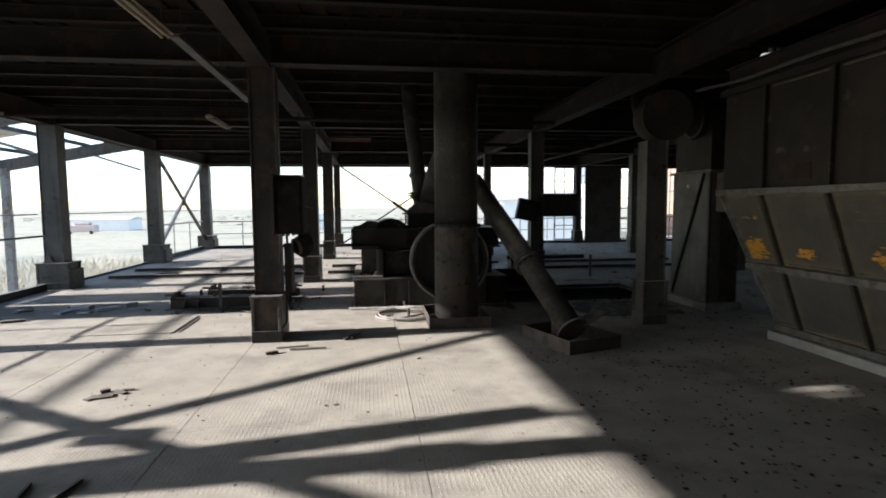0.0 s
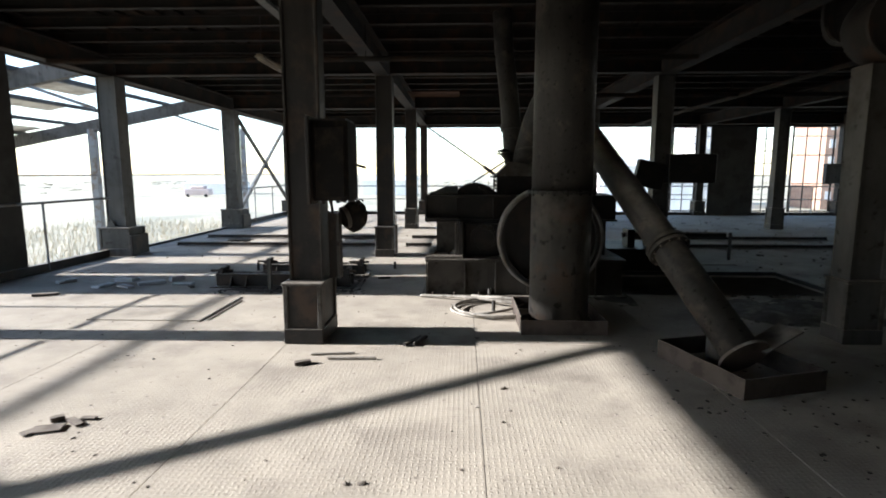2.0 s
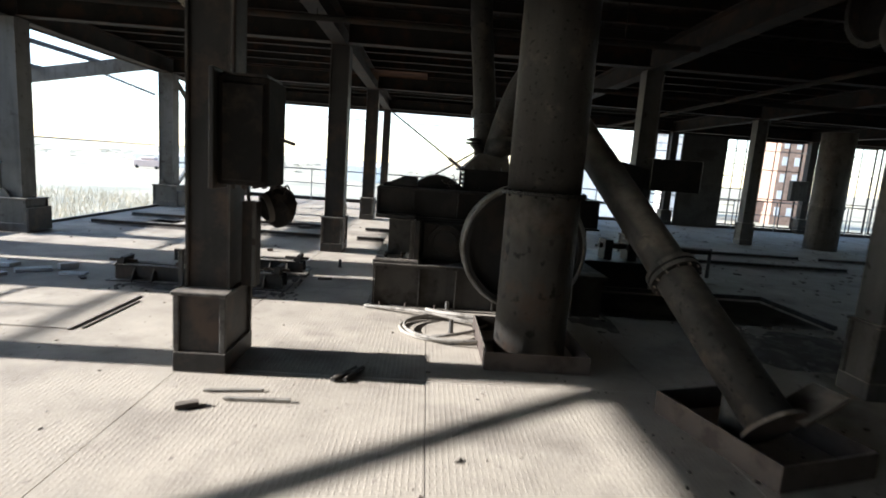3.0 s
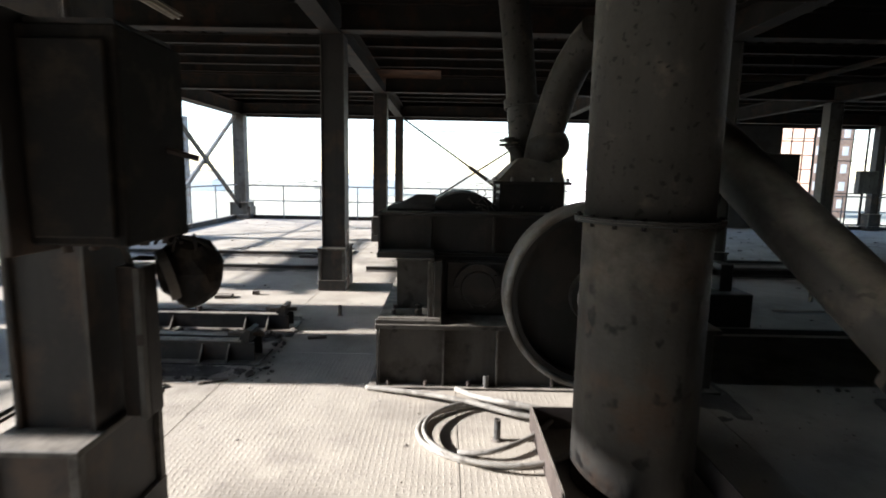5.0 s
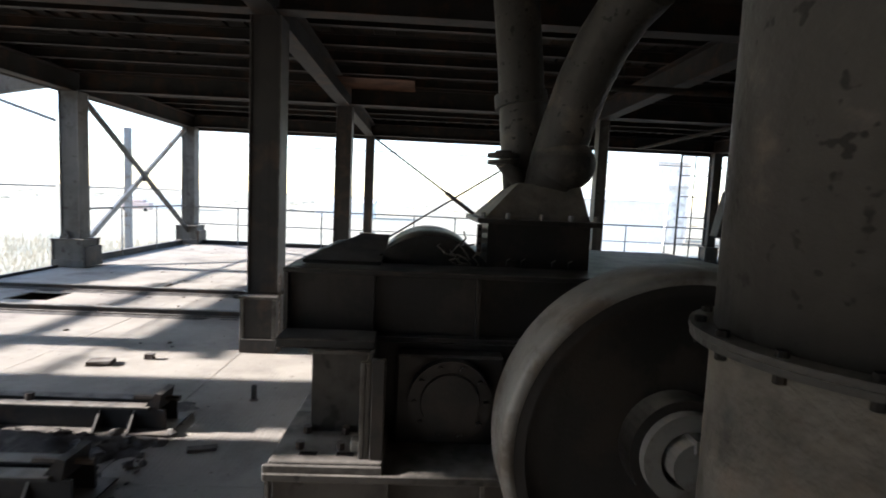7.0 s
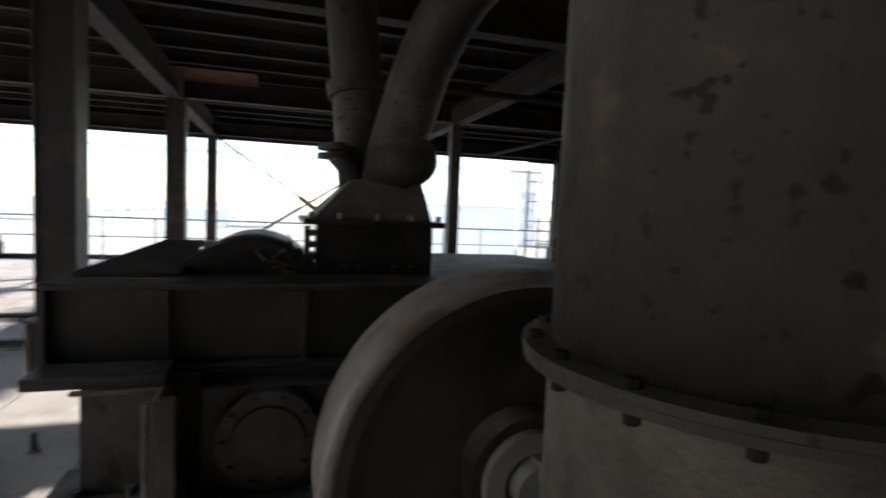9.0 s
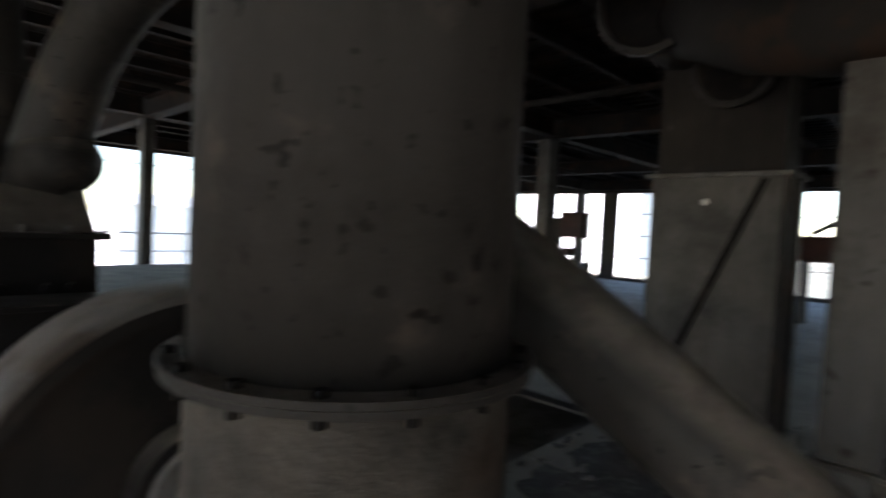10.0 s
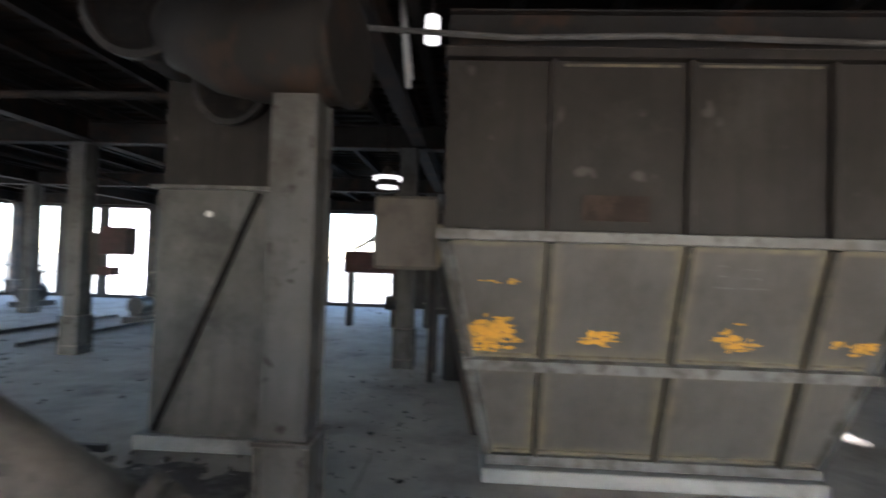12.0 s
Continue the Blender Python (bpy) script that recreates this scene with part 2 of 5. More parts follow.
M_STRAW = material("dry_reed", (0.48, 0.41, 0.29), 0.95, grain=0.25)
M_BRICK = material("far_brick", (0.36, 0.24, 0.18), 0.9, grain=0.2, grain_scale=4)
# Haze and glare of the distance are put into these pale colours.
M_PALE = material("haze_pale_render", (0.82, 0.81, 0.79), 0.8, grain=0.05, grain_scale=3)
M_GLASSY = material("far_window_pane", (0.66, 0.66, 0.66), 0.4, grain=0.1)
# Red washed out to carry the distance's haze.
M_LORRY = material("haze_paled_red_paint", (0.52, 0.42, 0.39), 0.6, grain=0.1)


# ---- mesh helpers ----
def thing(name, at, label, category, group="", kind=""):
    ob = new(name)
    ob.location = at
    ob.empty_display_size = 0.1
    return tagged(ob, label, category, group, kind)


def root_of(ob):
    while ob.parent:
        ob = ob.parent
    return ob


def part(name, bm, mat, parent=None, label="", smooth=False):
    """Links a bmesh, given in world coordinates, as one mesh object under a thing or a part."""
    if parent is not None:
        bmesh.ops.translate(bm, verts=bm.verts, vec=-root_of(parent).location)
    me = bpy.data.meshes.new(name)
    bm.normal_update()
    bm.to_mesh(me)
    bm.free()
    me.materials.append(mat)
    if smooth:
        for p in me.polygons:
            p.use_smooth = len(p.vertices) == 4
    ob = new(name, me)
    ob.parent = parent
    return tagged(ob, label)


def solid(name, bm, mat, label, category, group="", kind="", smooth=False):
    return tagged(part(name, bm, mat, None, label, smooth), label, category, group, kind)


def box(x0, y0, z0, x1, y1, z1, bevel=0.0, bm=None, turn=None):
    bm = bm or bmesh.new()
    made = bmesh.ops.create_cube(bm, size=1.0)["verts"]
    c = Vector(((x0 + x1) / 2, (y0 + y1) / 2, (z0 + z1) / 2))
    bmesh.ops.scale(bm, vec=(abs(x1 - x0), abs(y1 - y0), abs(z1 - z0)), verts=made)
    if bevel:
        edges = list({e_ for v in made for e_ in v.link_edges})
        made = list({v for f in bmesh.ops.bevel(bm, geom=edges, offset=bevel, segments=1, affect="EDGES")["faces"] for v in f.verts} | {v for v in made if v.is_valid})
    if turn is not None:
        bmesh.ops.transform(bm, matrix=turn, verts=made)
    bmesh.ops.translate(bm, verts=made, vec=c)
    return bm


def tube(p0, p1, r0, r1=None, seg=20, bm=None, caps=True):
    """A round bar from p0 to p1."""
    bm = bm or bmesh.new()
    p0, p1 = Vector(p0), Vector(p1)
    d = p1 - p0
    q = d.to_track_quat("Z", "Y").to_matrix().to_4x4()
    bmesh.ops.create_cone(bm, cap_ends=caps, segments=seg, radius1=r0, radius2=r0 if r1 is None else r1, depth=d.length, matrix=Matrix.Translation((p0 + p1) / 2) @ q)
    return bm


def hollow(p0, p1, r, thick, seg=40, bm=None):
    """A pipe with a wall thickness, open at both ends."""
    bm = bm or bmesh.new()
    p0, p1 = Vector(p0), Vector(p1)
    q = (p1 - p0).to_track_quat("Z", "Y").to_matrix()
    rings = []
    for p, rad in ((p0, r), (p1, r), (p1, r - thick), (p0, r - thick)):
        rings.append([bm.verts.new(p + q @ Vector((rad * math.cos(t), rad * math.sin(t), 0))) for t in (2 * math.pi * i / seg for i in range(seg))])
    for k in range(4):
        r1, r2 = rings[k], rings[(k + 1) % 4]
        for i in range(seg):
            j = (i + 1) % seg
            bm.faces.new((r1[i], r1[j], r2[j], r2[i]))
    return bm


def bar(p0, p1, w, h, bm=None):
    """A flat or square bar between two points; w across, h in the upright plane."""
    bm = bm or bmesh.new()
    p0, p1 = Vector(p0), Vector(p1)
    d = p1 - p0
    q = d.to_track_quat("X", "Z").to_matrix().to_4x4()
    made = bmesh.ops.create_cube(bm, size=1.0)["verts"]
    bmesh.ops.scale(bm, vec=(d.length, w, h), verts=made)
    bmesh.ops.transform(bm, matrix=Matrix.Translation((p0 + p1) / 2) @ q, verts=made)
    return bm


def ibeam(p0, p1, w, h, t=0.012, bm=None):
    """A rolled I-section lying between two points (along x or y), top and bottom flange and web."""
    bm = bm or bmesh.new()
    p0, p1 = Vector(p0), Vector(p1)
    up = Vector((0, 0, 1))
    bar(p0 + up * (h - t) / 2, p1 + up * (h - t) / 2, w, t, bm)
    bar(p0 - up * (h - t) / 2, p1 - up * (h - t) / 2, w, t, bm)
    bar(p0, p1, t, h - 2 * t, bm)
    return bm


def prism(outline, d, bm=None):
    """A flat outline (list of points) given thickness along the vector d."""
    bm = bm or bmesh.new()
    a = [bm.verts.new(Vector(p)) for p in outline]
    b = [bm.verts.new(Vector(p) + Vector(d)) for p in outline]
    bm.faces.new(a)
    bm.faces.new(list(reversed(b)))
    for i in range(len(a)):
        j = (i + 1) % len(a)
        bm.faces.new((a[j], a[i], b[i], b[j]))
    bmesh.ops.recalc_face_normals(bm, faces=bm.faces)
    return bm


def sweep(points, r, seg=10, bm=None):
    """A round bar along a line of points."""
    bm = bm or bmesh.new()
    pts = [Vector(p) for p in points]
    rings = []
    for i, p in enumerate(pts):
        d = (pts[min(i + 1, len(pts) - 1)] - pts[max(i - 1, 0)]).normalized()
        q = d.to_track_quat("Z", "Y").to_matrix()
        rings.append([bm.verts.new(p + q @ Vector((r * math.cos(t), r * math.sin(t), 0))) for t in (2 * math.pi * k / seg for k in range(seg))])
    for a, b in zip(rings, rings[1:]):
        off = min(range(seg), key=lambda o: (a[0].co - b[o].co).length)
        for k in range(seg):
            bm.faces.new((a[k], a[(k + 1) % seg], b[(k + 1 + off) % seg], b[(k + off) % seg]))
    bm.faces.new(list(reversed(rings[0])))
    bm.faces.new(rings[-1])
    return bm


# ---- grid of the hall ----
XS = (-6.65, -1.30, 4.06, 9.42, 14.78, 20.14)
YS = (-3.75, 1.69, 7.13, 12.57, 18.00, 23.40)
ROOF = 4.05                      # underside of the deck
X0, X1, Y0, Y1 = -6.95, 20.45, -4.05, 23.70

# ---- large structure: ceiling, beams, columns ----
floor = tagged(new("floor"), "pale dusty steel chequer plate floor of an old works", "floor", kind="structure")
bed = part("floor_bed", box(X0, Y0, -0.95, X1, Y1, -0.65), M_CONC, floor)
part("edge_channel", box(X0 - 0.02, Y0, -0.65, X0 + 0.06, Y1, -0.03), M_COL, floor)
part("edge_channel", box(X0 + 0.06, Y1 - 0.06, -0.65, X1, Y1 + 0.02, -0.03), M_COL, floor)

def cut(rects, hole):
    """Rectangles with a rectangular hole taken out of them."""
    hx0, hy0, hx1, hy1 = hole
    out = []
    for x0, y0, x1, y1 in rects:
        if hx1 <= x0 or hx0 >= x1 or hy1 <= y0 or hy0 >= y1:
            out.append((x0, y0, x1, y1))
            continue
        if y0 < hy0:
            out.append((x0, y0, x1, hy0))
        if hy1 < y1:
            out.append((x0, hy1, x1, y1))
        ya_, yb_ = max(y0, hy0), min(y1, hy1)
        if x0 < hx0:
            out.append((x0, ya_, hx0, yb_))
        if hx1 < x1:
            out.append((hx1, ya_, x1, yb_))
    return out


GAPS = ((-6.16, 4.02, -5.66, 4.22), (-3.5, 2.05, -2.75, 2.22))     # unseen openings in the deck, placed to drop two sun patches on the floor
deck = [(X0, Y0, X1, Y1)]
for gap in GAPS:
    deck = cut(deck, gap)
bm = bmesh.new()
for x0, y0, x1, y1 in deck:
    box(x0, y0, ROOF, x1, y1, ROOF + 0.02, bm=bm)
for i in range(int((X1 - X0) / 0.3)):
    xx = X0 + 0.15 + i * 0.3
    if not any(g[0] - 0.07 < xx < g[2] + 0.07 for g in GAPS):
        box(xx - 0.06, Y0 + 0.02, ROOF - 0.04, xx + 0.06, Y1 - 0.02, ROOF - 0.002, bm=bm)
solid("ceiling", bm, M_DECK, "near-black ribbed deck ceiling", "ceiling", kind="structure")

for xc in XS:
    solid("ceiling_beam", ibeam((xc, Y0 + 0.05, 3.66), (xc, Y1 - 0.05, 3.66), 0.24, 0.38, 0.02), M_BEAM, "dark steel main beam under the deck", "beam", "main beams", "structure")
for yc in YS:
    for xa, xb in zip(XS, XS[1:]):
        solid("ceiling_beam", ibeam((xa + 0.13, yc, 3.68), (xb - 0.13, yc, 3.68), 0.22, 0.36, 0.018), M_BEAM, "dark steel cross beam between columns", "beam", "cross beams", "structure")
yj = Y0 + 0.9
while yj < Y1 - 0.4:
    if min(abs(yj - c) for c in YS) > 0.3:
        solid("ceiling_joist", ibeam((X0 + 0.1, yj, 3.93), (X1 - 0.1, yj, 3.93), 0.10, 0.16, 0.012), M_BEAM, "dark rolled steel joist under the deck", "joist", "joists", "structure")
    yj += 0.906
# edge boards that close the gap between wall beams and deck
for nm, b in (("trim", (X0 - 0.02, Y0, 3.48, X0 + 0.05, Y1, ROOF + 0.14)), ("trim", (X0 + 0.05, Y1 - 0.05, 3.42, X1, Y1 + 0.02, ROOF + 0.14)), ("trim", (X1 - 0.05, Y0, 3.42, X1 + 0.02, Y1 - 0.05, ROOF + 0.14))):
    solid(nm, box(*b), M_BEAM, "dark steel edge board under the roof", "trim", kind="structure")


# Pale colour carries light caught on edges as well as dust and wear.
M_EDGE = material("pale_lit_dusty_steel_edge", (0.075, 0.070, 0.063), 0.6, spots=(0.034, 0.030, 0.026), spot_scale=7, spot_edge=(0.42, 0.6), grain=0.3, dust=0.6, dust_col=DUST, spec=0.25)


def column(xc, yc, mat, fx=0.37, fy=0.40, cap=0.60, wx=0.32, wy=0.27, label="", top=3.47, worn=False):
    """A built-up steel column: two side flanges with recessed webs, on a boxed foot with a cap plate."""
    c = thing("column", (xc, yc, 0), label or "dark built-up steel column on a boxed foot, dusty", "column", "columns of the hall", "structure")
    h, d = wx / 2, wy / 2
    for sx in (-1, 1):
        part("flange", box(xc + sx * h - sx * 0.022, yc - d, cap, xc + sx * h, yc + d, top, 0.003), mat, c)
    for sy in (-1, 1):
        part("web", box(xc - h + 0.022, yc + sy * (d - 0.03) - 0.007, cap, xc + h - 0.022, yc + sy * (d - 0.03) + 0.007, top), mat, c)
    # Thin pale strips paint the light caught along the flange edges.
    if worn:
        for sx in (-1, 1):
            for sy in (-1, 1):
                part("flange_edge", box(xc + sx * (h + 0.001) - sx * 0.012, yc + sy * (d + 0.003), cap, xc + sx * (h + 0.001), yc + sy * (d + 0.0005), top, 0.0), M_EDGE, c)
    b, e_ = fx / 2, fy / 2
    foot = part("foot", box(xc - b + 0.02, yc - e_ + 0.02, 0.0, xc + b - 0.02, yc + e_ - 0.02, cap - 0.03), mat, c)
    for sx in (-1, 1):
        for sy in (-1, 1):
            px, py = xc + sx * (b - 0.02), yc + sy * (e_ - 0.02)
            part("corner_angle", box(px - 0.021, py - 0.021, 0.15, px + 0.021, py + 0.021, cap - 0.03, 0.004), M_EDGE, foot)
    part("cap_plate", box(xc - b - 0.014, yc - e_ - 0.014, cap - 0.028, xc + b + 0.014, yc + e_ + 0.014, cap, 0.005), M_EDGE, c, "dusty cap plate")
    part("base_band", box(xc - b - 0.004, yc - e_ - 0.004, 0.004, xc + b + 0.004, yc + e_ + 0.004, 0.15, 0.004), mat, c)
    return c


for i, xc in enumerate(XS):
    for j, yc in enumerate(YS):
        if (i, j) == (1, 1):
            continue
        if i == 0:
            c = column(xc, yc, M_COLG, fx=0.62, fy=0.55, cap=0.57, wx=0.38, wy=0.34, label="grey steel wall column on a wide boxed foot")
            g = prism([(xc - 0.20, yc - 0.21, 0.57), (xc + 0.02, yc - 0.21, 0.57), (xc - 0.09, yc - 0.21, 0.74)], (0, 0.02, 0))
            part("gusset", g, M_COLG, c)
            part("lug", box(xc + 0.312, yc - 0.28, 0.02, xc + 0.36, yc + 0.28, 0.42, 0.006), M_COL, c)
        elif j in (0, 5) or i == 5:
            column(xc, yc, M_COL, fx=0.42, fy=0.4, cap=0.57, wx=0.26, wy=0.26, label="dark steel wall column on a boxed foot")
        elif i >= 2:
            w = 0.22 if (i, j) == (2, 4) else 0.32
            column(xc, yc + 0.15, M_COLG, fy=0.32, cap=0.63, wx=w, label="grey dusty built-up steel column on a boxed foot", top=2.62 if (i, j) == (2, 2) else 3.47)
        else:
            column(xc, yc + 0.13, M_COL, fy=0.60, wy=0.30, worn=True)

# ---- walls ----
# Unseen back wall, added dark to keep light out of the hall.
solid("wall_south", box(X0 - 0.1, Y0 - 0.2, -0.95, X1 + 0.1, Y0, ROOF + 0.12), M_WALL, "unseen dark wall added to close the back of the hall", "wall", kind="structure")
solid("wall_west_panel", box(-6.86, 8.97, 0.0, -6.80, 10.33, 3.47), M_WALL, "dirty cladding panel between wall columns", "wall", kind="structure")


def rail_run(p0, p1, posts=0, r=0.022, z0=0.0, label="thin steel guard rail along the open wall"):
    g = thing("guard_rail", ((p0[0] + p1[0]) / 2, (p0[1] + p1[1]) / 2, 0), label, "railing", "guard rails", "structure")
    part("rail", tube(p0, p1, r, seg=8), M_BAR, g)
    for k in range(posts):
        f = (k + 1) / (posts + 1)
        x, y = p0[0] + (p1[0] - p0[0]) * f, p0[1] + (p1[1] - p0[1]) * f
        part("post", tube((x, y, z0), (x, y, p0[2]), r * 0.9, seg=8), M_BAR, g)
    return g


# west wall: rods, rails, sill and cross braces
for ya, yb in zip(YS, YS[1:]):
    rail_run((-6.9, ya + 0.2, 1.60), (-6.9, yb - 0.2, 1.60), r=0.012, label="thin steel rod across the open wall")
    if ya != YS[3]:
        rail_run((-6.75, ya + 0.2, 1.15), (-6.75, yb - 0.2, 1.15), 2)
        solid("sill", box(-6.86, ya + 0.315, 0.0, -6.74, yb - 0.315, 0.14, 0.006), M_COL, "dark steel sill beam along the open wall", "sill", kind="structure")
solid("sill", box(-6.86, YS[3] + 0.315, 0.0, -6.80, YS[4] - 0.315, 0.05, 0.006), M_COL, "low steel edge angle along the open wall", "sill", kind="structure")


def cross_brace(a0, a1, b0, b1, w, label):
    g = thing("cross_brace", ((a0[0] + a1[0]) / 2, (a0[1] + a1[1]) / 2, 0), label, "brace", "wall braces", "structure")
    for n_, (p, q) in enumerate(((a0, a1), (b0, b1))):
        part("brace", bar(p, q, w * 0.5, w), M_COL if n_ == 0 else M_BAR, g)
    mid = (Vector(a0) + Vector(a1)) / 2
    part("gusset_plate", box(mid.x - 0.012 if w > 0.06 else mid.x - 0.1, mid.y - 0.14 if w > 0.06 else mid.y - 0.012, mid.z - 0.12, mid.x + 0.012 if w > 0.06 else mid.x + 0.1, mid.y + 0.14 if w > 0.06 else mid.y + 0.012, mid.z + 0.12), M_COL, g)


for ya, yb, off in ((YS[1], YS[2], -0.27), (YS[4], YS[5], 0.0)):
    cross_brace((-6.62, ya + 0.22 + off, 3.42), (-6.62, yb - 0.2 + off, 0.40), (-6.72, ya + 0.2, 0.30), (-6.72, yb - 0.2, 3.42), 0.12, "flat steel cross brace between wall columns")

# Unseen post and plank, placed from the shadow bands they must cast.
sl = thing("wall_post", (-6.92, 3.42, -0.03), "unseen post and leaning plank added to cast the floor's shadow bands", "post")
part("post", box(-6.96, 3.26, 0.14, -6.88, 3.58, 3.48, 0.006), M_COL, sl)
# Added plate widens the post's shadow at one spot.
part("bulge_plate", box(-6.99, 3.20, 2.86, -6.96, 3.64, 3.12, 0.004), M_COL, sl)
part("leaning_plank", bar((-7.04, 2.94, 0.2), (-7.04, 4.10, 3.46), 0.05, 0.31), M_COL, sl)

# north wall: rods, guard rails, thin cross brace, low sill
for k, (xa, xb) in enumerate(zip(XS, XS[1:])):
    rail_run((xa + 0.15, 23.42, 3.04), (xb - 0.15, 23.42, 3.04), r=0.014, label="thin steel rod across the open wall")
    rail_run((xa + 0.15, 23.42, 1.13), (xb - 0.15, 23.42, 1.13), 3 if k < 3 else 5)
    rail_run((xa + 0.15, 23.42, 0.62), (xb - 0.15, 23.42, 0.62), r=0.016)
    solid("sill", box(xa + 0.22, 23.46, 0.0, xb - 0.22, 23.58, 0.12, 0.006), M_COL, "dark steel sill beam along the open wall", "sill", kind="structure")
g = thing("cross_brace", (1.4, 23.3, 0), "thin tie rod cross brace with turnbuckles in the open wall", "brace", "wall braces", "structure")
part("tie_rod", tube((-1.15, 23.28, 3.42), (3.6, 23.28, 0.12), 0.03, seg=8), M_COL, g)
part("tie_rod", tube((-1.15, 23.33, 0.12), (3.9, 23.33, 3.42), 0.03, seg=8), M_COL, g)
part("turnbuckle", tube((1.05, 23.28, 1.89), (1.95, 23.28, 1.265), 0.065, seg=10), M_COL, g)
solid("wall_north_panel", box(9.75, 23.30, 0.0, 11.45, 23.38, 3.42), M_WALL, "dark cladding panel in the open wall", "wall", kind="structure")


def window_frame(name, x, y, w, h, z, along, nv, nh, label):
    """A steel window frame with its bars, open or long without panes, in a wall along x or along y."""
    g = thing(name, (x, y, z), label, "window", "steel window frames", "structure")

    def b(a0, z0, a1, z1, t=0.05, nm="bar"):
        if along == "x":
            part(nm, box(x + a0, y - t / 2, z + z0, x + a1, y + t / 2, z + z1), M_COL, g)
        else:
            part(nm, box(x - t / 2, y + a0, z + z0, x + t / 2, y + a1, z + z1), M_COL, g)
    b(0, 0, 0.05, h, nm="frame")
    b(w - 0.05, 0, w, h, nm="frame")
    b(0.05, 0, w - 0.05, 0.05, nm="frame")
    b(0.05, h - 0.05, w - 0.05, h, nm="frame")
    for k in range(nv):
        c = w * (k + 1) / (nv + 1)
        b(c - 0.015, 0.05, c + 0.015, h - 0.05, 0.03)
    for k in range(nh):
        c = h * (k + 1) / (nh + 1)
        b(0.05, c - 0.015, w - 0.05, c + 0.015, 0.034)
    return g


for n_, (x, w, nv, nh) in enumerate(((8.35, 0.95, 1, 4), (11.5, 1.2, 2, 6), (12.9, 1.6, 2, 2), (15.1, 2.3, 3, 2), (17.6, 2.3, 3, 2))):
    window_frame("window", x, 23.50, w, 3.28, 0.14, "x", nv, nh, "rusty steel window frame without panes")

# east wall: solid piers with tall window openings
E_WIN = ((-3.0, -1.8), (0.3, 1.6), (5.0, 6.4), (8.55, 11.5), (12.2, 14.0), (15.0, 16.6), (17.2, 18.05), (18.4, 19.95), (20.3, 21.4), (21.9, 23.2))
ys = [Y0]
for ya, yb in E_WIN:
    ys += [ya, yb]
ys.append(Y1 - 0.06)
for k in range(0, len(ys), 2):
    solid("wall_east", box(20.30, ys[k], 0.0, 20.45, ys[k + 1], 3.42), M_WALL, "dirty cladding pier between tall windows", "wall", kind="structure")
for ya, yb in E_WIN:
    solid("wall_east", box(20.30, ya, 0.0, 20.45, yb, 0.08), M_WALL, "low dirty cladding under a window", "wall", kind="structure")
    window_frame("window", 20.38, ya, yb - ya, 3.34, 0.08, "y", 2, 3, "rusty steel window frame without panes")

# ---- lean-to along the west wall ----
lean = thing("lean_to_roof", (-8.8, 17.5, -4.0), "pale lean-to roof frame outside with loose sheets missing", "roof", kind="structure")
SLOPE = (3.08 - 3.78) / 3.75


def lz(x):
    return 3.78 + (x + 6.9) * -SLOPE


for yc in (12.57, 18.0):
    part("rafter", bar((-6.96, yc, lz(-6.96) - 0.02), (-13.6, yc, lz(-13.6) - 0.02), 0.16, 0.34), M_COLG, lean)
    part("post", box(-10.96, yc - 0.09, -4.0, -10.76, yc + 0.09, lz(-10.9) - 0.1), M_BAR, lean)
    part("strut", bar((-8.4, yc, lz(-8.4) - 0.14), (-7.0, yc, 2.9), 0.05, 0.06), M_BAR, lean)
part("post", box(-8.66, 23.5, -4.0, -8.50, 23.66, 3.4), M_BAR, lean)
for x in (-7.15, -8.6, -10.1, -11.6, -13.1):
    part("purlin", box(x - 0.05, 12.0, lz(x) + 0.155, x + 0.05, 18.3, lz(x) + 0.25), M_COLG, lean)
# Unseen beam added to cast a soft shadow band on the floor.
part("shadow_beam", box(-10.66, 3.9, 3.08, -10.60, 12.0, 3.14), M_BAR, lean)
# Unseen sheet added to shade the floor round the slide rails.
part("shade_sheet", box(-10.70, 10.40, 1.75, -10.67, 11.45, 4.3), M_SHEET, lean)
# Added posts that carry the unseen beam.
for yc in (4.2, 8.2):
    part("post", box(-10.66, yc - 0.03, -4.0, -10.60, yc + 0.03, 3.08), M_BAR, lean)
for x0, x1, ya, yb in ((-13.7, -12.5, 12.2, 18.2), (-10.9, -10.2, 12.2, 16.4), (-9.45, -8.9, 12.2, 15.6), (-7.4, -6.98, 12.2, 14.2), (-8.0, -7.3, 16.6, 18.2)):
    part("roof_sheet", prism([(x0, ya, lz(x0) + 0.255), (x1, ya, lz(x1) + 0.255), (x1, ya, lz(x1) + 0.27), (x0, ya, lz(x0) + 0.27)], (0, yb - ya, 0)), M_SHEET, lean)

# ---- ground and distance ----
bm = bmesh.new()
bmesh.ops.create_grid(bm, x_segments=60, y_segments=60, size=2000, matrix=Matrix.Translation((0, 0, -4.0)))
solid("ground", bm, M_FIELD, "pale dry grass field around the works", "ground", kind="structure")

# ---- standpipe ----
def bolts_ring(parent, c, axis, radius, n, r, h, mat, phase=0.0):
    q = Vector(axis).to_track_quat("Z", "Y").to_matrix()
    for k in range(n):
        t = 2 * math.pi * k / n + phase
        p = Vector(c) + q @ Vector((radius * math.cos(t), radius * math.sin(t), 0))
        part("bolt", tube(p, p + Vector(axis).normalized() * h, r, seg=6), mat, parent)


